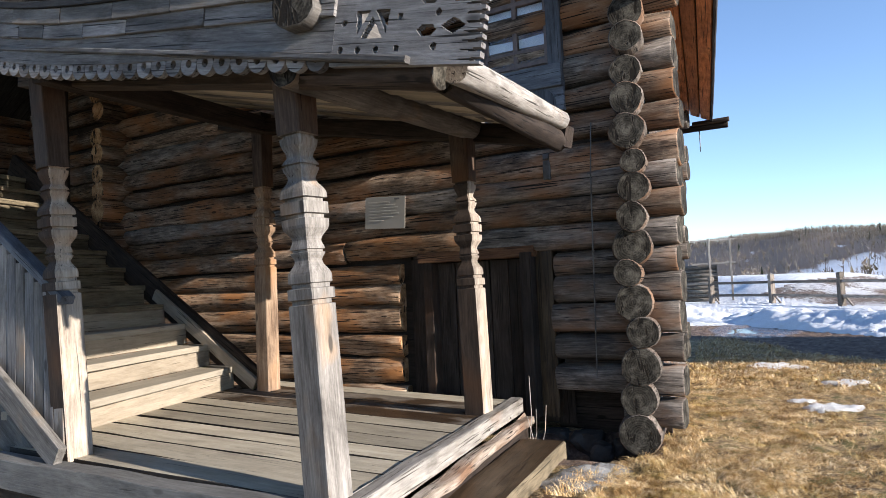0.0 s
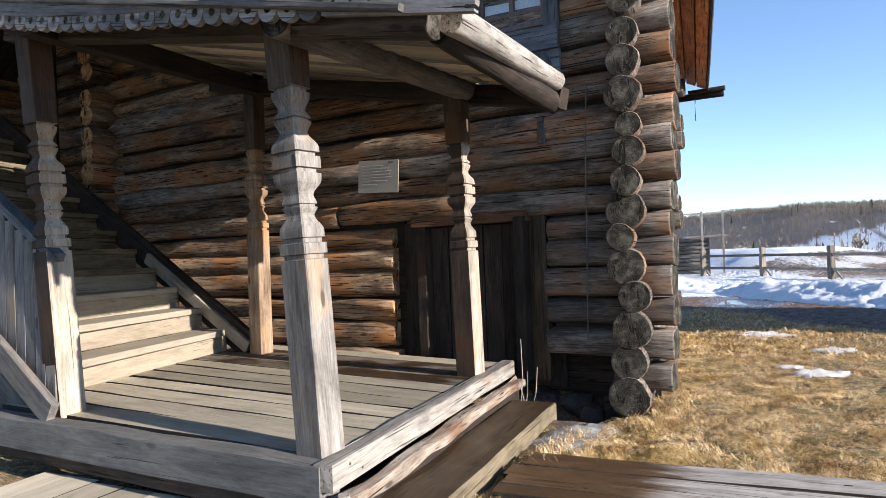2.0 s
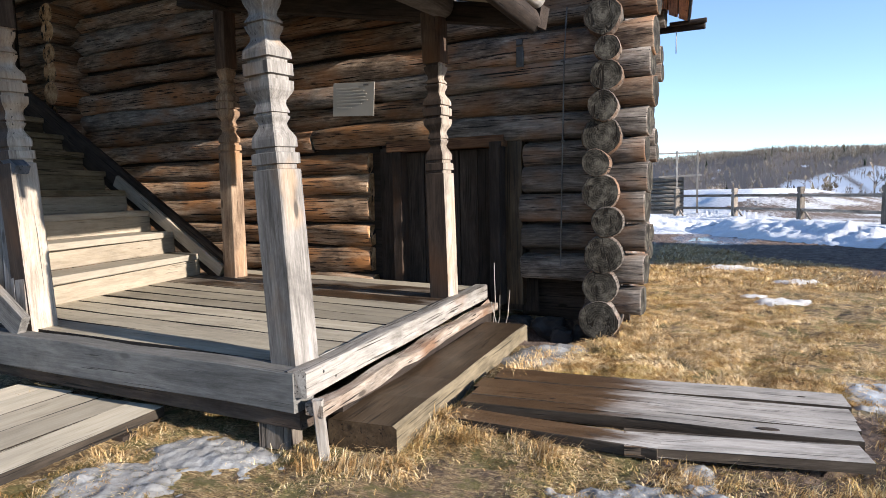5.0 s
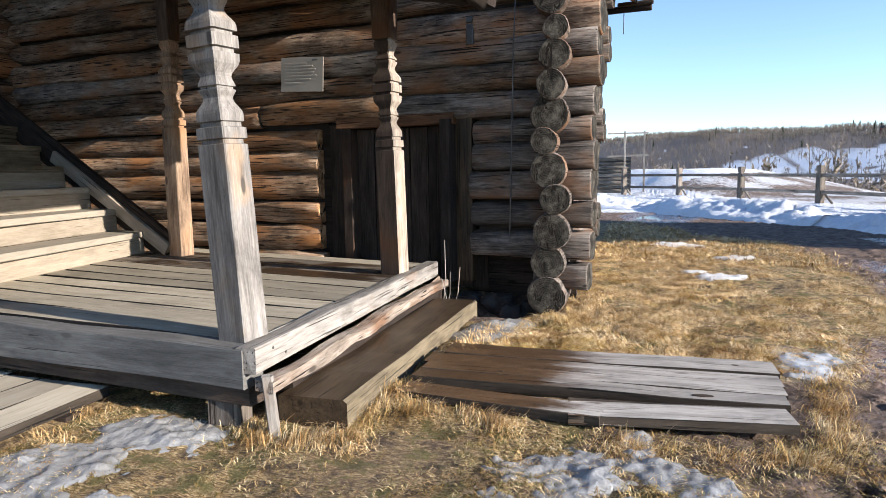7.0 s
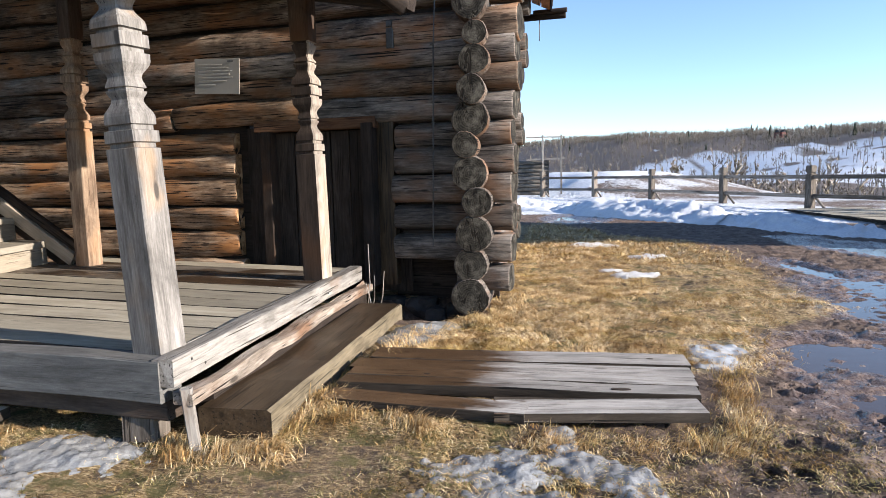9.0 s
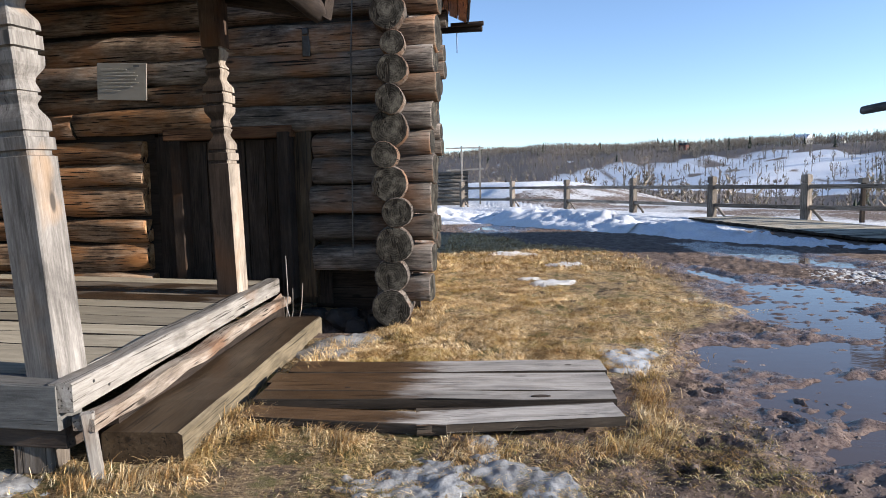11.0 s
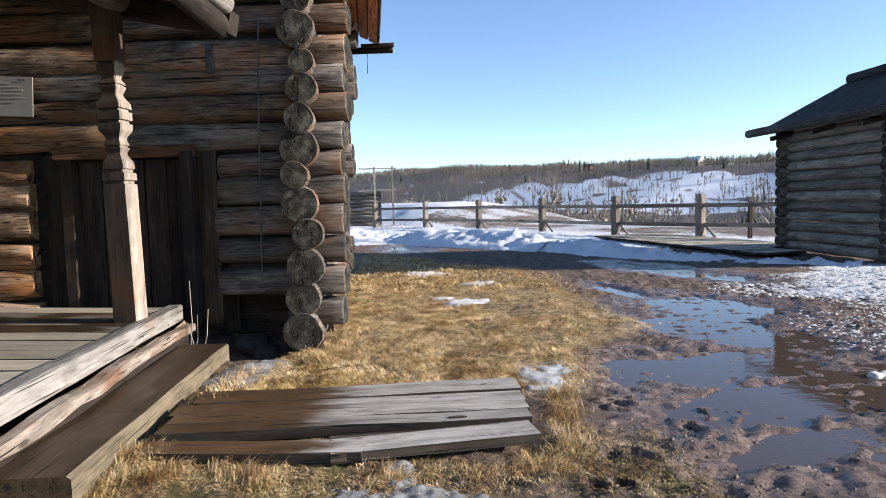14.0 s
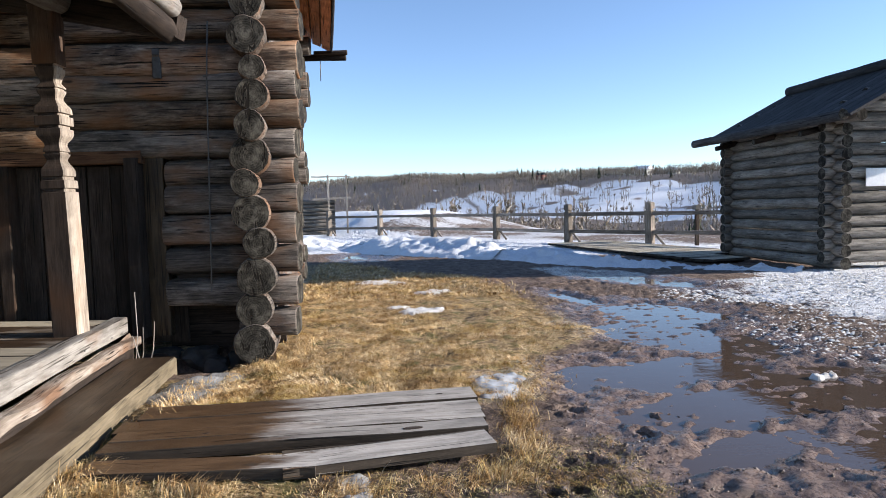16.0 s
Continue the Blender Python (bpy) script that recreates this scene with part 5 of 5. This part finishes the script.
for k in range(34):
    a = Vector((6.75, 18.2, 0.05)).lerp(Vector((7.62, 11.2, 0.05)), k / 33)
    reach = 2.1 if a.y > 12.2 else 1.0
    board("plank", a + Vector((rnd.uniform(-.05, .05), 0, rnd.uniform(-.006, .006))), a + Vector((reach, reach * 0.3, 0)), 0.205, 0.05, (DECK, PLANK_EDGE), path, seed=k, step=1.0, dirty=True)
for off in (0.25, 0.85):
    board("sleeper", (6.8 + off, 18.2, 0.0), (7.6 + off, 11.4, 0.0), 0.12, 0.08, DARK_WOOD, path, seed=41, step=1.5)

# log crib with pale poles at the far end of the yard
crib = thing("log_crib", (0.0, 33.0, 0), "small log crib with two pale poles and a cross bar", "crib")
for k in range(9):
    log("crib_log", (-2.4, 33.0, 0.15 + 0.19 * k), (0.5, 32.8, 0.15 + 0.19 * k), 0.10, 0.10, (BARN_LOG, END), crib, seed=k, step=1.5, sides=8)
for x in (0.2, 1.1):
    board("pole", (x, 32.6, 0), (x, 32.6, 3.0), 0.09, 0.09, BEAM_WHITE, crib, up=(0, 1, 0))
board("bar", (-0.6, 32.6, 2.9), (1.3, 32.6, 2.9), 0.07, 0.07, BEAM_WHITE, crib)
board("bar", (-0.6, 32.6, 1.8), (1.3, 32.6, 1.85), 0.07, 0.09, BEAM_WHITE, crib)

# ---------------------------------------------------------------- the barn
K1, K2 = Vector((9.02, 12.55, 0)), Vector((8.87, 9.45, 0))
bd = (K1 - K2).normalized()          # along the near side wall, away
bn = Vector((bd.y, -bd.x, 0))        # along the gable wall, to the right
barn = thing("barn", (K2 + bn * 2), "small grey log barn with a dark boarded roof", "barn")
WALL, WIDE, RIDGE, PITCH = 2.44, 3.1, 3.42, 0.2
for k in range(12):
    z = 0.11 + PITCH * k
    log("log", K2 - bd * 0.28 + Vector((0, 0, z)), K1 + bd * 0.28 + Vector((0, 0, z)), 0.105, 0.099, (BARN_LOG, END), barn, seed=k, sides=12, rough=0.09)
    log("log", K2 - bn * 0.24 + Vector((0, 0, z + 0.09)), K2 + bn * (WIDE + 0.25) + Vector((0, 0, z + 0.09)), 0.103, 0.097, (BARN_LOG, END), barn, seed=20 + k, sides=12, rough=0.09)
    log("log", K1 - bn * 0.24 + Vector((0, 0, z + 0.09)), K1 + bn * (WIDE + 0.25) + Vector((0, 0, z + 0.09)), 0.103, 0.097, (BARN_LOG, END), barn, seed=40 + k, sides=12)
OUT, SPAN = 0.42, (K1 - K2).length
SL = (RIDGE - WALL) / (WIDE / 2 + OUT)
for q in (K2, K2 + bn * WIDE):
    log("log", q - bd * 0.6 + Vector((0, 0, WALL + 0.06)), q + bd * (SPAN + 0.3) + Vector((0, 0, WALL + 0.06)), 0.105, 0.099, (BARN_LOG, END), barn, seed=13, sides=12)
for k in range(5):
    z = 0.11 + PITCH * 12 + PITCH * k
    a = max(0.0, (z - WALL) / SL - OUT)
    for base in (K2, K1):
        log("log", base + bn * a + Vector((0, 0, z)), base + bn * (WIDE - a) + Vector((0, 0, z)), 0.103, 0.097, (BARN_LOG, END), barn, seed=60 + k, sides=12)
for k in range(16):
    q = K2 - bd * 0.75 + bd * (SPAN + 1.1) * (k / 15)
    top = q + bn * WIDE / 2 + Vector((0, 0, RIDGE + 0.06))
    for side in (-1, 1):
        low = q + bn * (WIDE / 2 + side * (WIDE / 2 + OUT)) + Vector((0, 0, WALL + 0.02))
        board("roof_board", low, top, 0.27, 0.045, ROOF_DARK, barn, seed=k + 30 * side, step=1.0)
rt = Vector((0, 0, RIDGE + 0.13)) + bn * WIDE / 2
log("ridge_log", K2 - bd * 0.85 + rt, K1 + bd * 0.42 + rt, 0.11, 0.11, (ROOF_DARK, END), barn, seed=71)
ge = Vector((0, 0, WALL + 0.03)) - bn * (OUT + 0.05)
log("eave_gutter", K2 - bd * 0.8 + ge, K1 + bd * 0.78 + ge, 0.09, 0.085, (ROOF_DARK, END), barn, seed=72)
for q in (K2 + bd * 0.2, K2 + bd * SPAN / 2, K1 - bd * 0.2):
    log("hook", q - bn * 0.5 + Vector((0, 0, WALL - 0.16)), q + bn * 0.4 + Vector((0, 0, WALL + 0.05)), 0.05, 0.05, (DARK_WOOD, END), barn, seed=73)
plate = thing("white_plate", K2 + bn * 0.55 + Vector((0, 0, 1.6)), "plain white notice panel on the barn's log wall", "sign")
pa = K2 + bn * 0.46 - bd * 0.125 + Vector((0, 0, 1.52))
board("panel", pa, pa + bn * 0.42, 0.30, 0.015, WHITE, plate, up=-bd)

# ---------------------------------------------------------------- far woods and houses
r = random.Random(11)
TREE_BARE = blade_mat("bare_wood", (0.19, 0.162, 0.145), (0.33, 0.292, 0.265), (0.47, 0.43, 0.395))
TREE_DARK = blade_mat("conifer", (0.012, 0.018, 0.012), (0.022, 0.034, 0.02), (0.045, 0.058, 0.034))
vb, fb, vc, fc = [], [], [], []


def twig(v, f, p, q, w):
    d = (q - p)
    n = Vector((d.y, -d.x, 0.02 * d.z + 0.001))
    n = n.normalized() * w if n.length > 1e-6 else Vector((w, 0, 0))
    if abs(d.x) + abs(d.y) < 0.3 * abs(d.z):
        n = Vector((w * 0.88, -w * 0.47, 0))
    b = len(v)
    v.extend((p - n, p + n, q))
    f.append((b, b + 1, b + 2))


def bare_tree(x, y, z, h):
    base, top = Vector((x, y, z - 0.3)), Vector((x + r.uniform(-.4, .4), y, z + h))
    twig(vb, fb, base, top, 0.022 * h)
    for k in range(10):
        f = r.uniform(0.25, 0.9)
        a = r.uniform(0, 2 * math.pi)
        L = h * r.uniform(0.16, 0.36) * (1.15 - f)
        p = base.lerp(top, f)
        q = p + Vector((math.cos(a) * L * 0.9, math.sin(a) * L * 0.9, L * r.uniform(0.7, 1.3)))
        twig(vb, fb, p, q, 0.040 * h * (1.15 - f))
        for j in range(2):
            m = p.lerp(q, r.uniform(0.3, 0.8))
            twig(vb, fb, m, m + Vector((r.uniform(-1, 1) * L * 0.5, r.uniform(-1, 1) * L * 0.5, L * r.uniform(0.2, 0.7))), 0.052 * h * (1.1 - f))


def conifer(x, y, z, h):
    layers = 7
    for k in range(layers):
        f = k / layers
        rad = h * 0.17 * (1.08 - f) * r.uniform(0.85, 1.15)
        z0, z1 = z + h * (0.06 + 0.92 * f), z + h * min(1.0, 0.06 + 0.92 * f + 0.26)
        b, n = len(vc), 9
        for i in range(n):
            a = 2 * math.pi * i / n + k
            rr = rad * r.uniform(0.55, 1.25)
            vc.append((x + math.cos(a) * rr, y + math.sin(a) * rr, z0 - rad * r.uniform(0, 0.35)))
        vc.append((x, y, z1))
        for i in range(n):
            fc.append((b + i, b + (i + 1) % n, b + n))


FN, FT = Vector((0.883, 0.47, 0)), Vector((-0.47, 0.883, 0))
count = 0
while count < 11500:
    s, t = (95 + 380 * r.random() ** 0.75) if r.random() < 0.6 else r.uniform(370, 475), 60 + 840 * r.random() ** 1.3
    q = Vector((2.5, 30, 0)) + FN * s + FT * t
    if q.y < 20 or q.x < -0.35 * q.y or q.x > q.y * 1.1 + 40:
        continue
    x, y = q.x, q.y
    keep = 1.0 if s > 390 or s < 170 else (0.9 if slope_open(x, y, s) < 0.5 or noise.noise((x / 16, y / 16, 9)) > 0.08 else 0.22)
    if r.random() > keep:
        continue
    count += 1
    z = ground_height(x, y)
    if s > 360 and noise.noise((x / 40, y / 40, 3)) > 0.1 and r.random() < (0.10 if 250 < t < 320 else 0.015) or r.random() < 0.004:
        conifer(x, y, z, r.uniform(5, 9.5))
    else:
        bare_tree(x, y, z, r.uniform(4.0, 8.5) if s > 165 else r.uniform(2.5, 5.5))
for k in range(2400):
    s, t = r.uniform(14, 100), r.uniform(-30, 160)
    q = Vector((2.5, 30, 0)) + FN * s + FT * t
    if q.x < -0.2 * q.y or q.x > q.y + 20:
        continue
    bare_tree(q.x, q.y, ground_height(q.x, q.y), r.uniform(1.6, 4.2) * (0.6 + s / 75))
for s, t in ((26, 0), (24, -9), (30, -14), (33, 5)):
    q = Vector((2.5, 30, 0)) + FN * s + FT * t
    conifer(q.x, q.y, ground_height(q.x, q.y), 3.2)
for name, v, f, mat, label in (("far_woods", vb, fb, TREE_BARE, "bare birch and aspen woods on the far hillside"), ("far_conifers", vc, fc, TREE_DARK, "dark spruces scattered through the far woods")):
    me = bpy.data.meshes.new(name)
    me.from_pydata([tuple(p) for p in v], [], f)
    tagged(part(name, me, mat), label, "woods", kind="stuff")

RED = plain("red_paint", (0.20, 0.05, 0.04), 0.7)
PALE = plain("pale_plaster", (0.5, 0.49, 0.46), 0.8)


def far_house(s, t, w, h, wall, label):
    q = Vector((2.5, 30, 0)) + FN * s + FT * t
    z = ground_height(q.x, q.y) - 0.3
    b = thing("far_house", (q.x, q.y, z), label, "house", "houses on the far ridge")
    m = Matrix.Translation((q.x, q.y, z)) @ pose(0, 0, 0, 0, 0, 118)
    bm = bmesh.new()
    bmesh.ops.create_cube(bm, size=1.0, matrix=Matrix.Diagonal((w, w * 0.6, h, 1)) @ Matrix.Translation((0, 0, 0.5)))
    body = part("wall", bm, wall, b, m)
    bm = bmesh.new()
    v = [bm.verts.new(c) for c in ((-w * .56, -w * .38, h), (w * .56, -w * .38, h), (w * .56, 0, h + w * .25), (-w * .56, 0, h + w * .25), (-w * .56, w * .38, h), (w * .56, w * .38, h))]
    for f in ((0, 1, 2, 3), (3, 2, 5, 4), (0, 3, 4), (1, 5, 2)):
        bm.faces.new([v[i] for i in f])
    part("roof", bm, SNOW if wall == PALE else ROOF_DARK, b, m)
    for k in range(4):
        bm = bmesh.new()
        bmesh.ops.create_cube(bm, size=1.0, matrix=Matrix.Translation((w * (-0.36 + 0.24 * k), w * 0.302, h * 0.5)) @ Matrix.Diagonal((w * 0.1, 0.1, h * 0.4, 1)))
        part("window", bm, IRON, body, m)


far_house(395, 272, 11, 4.5, PALE, "pale house with a snowy roof on the ridge")
far_house(395, 247, 8, 3.5, PALE, "pale house among trees on the ridge")
far_house(395, 376, 8, 4, RED, "dark red house on the far ridge")
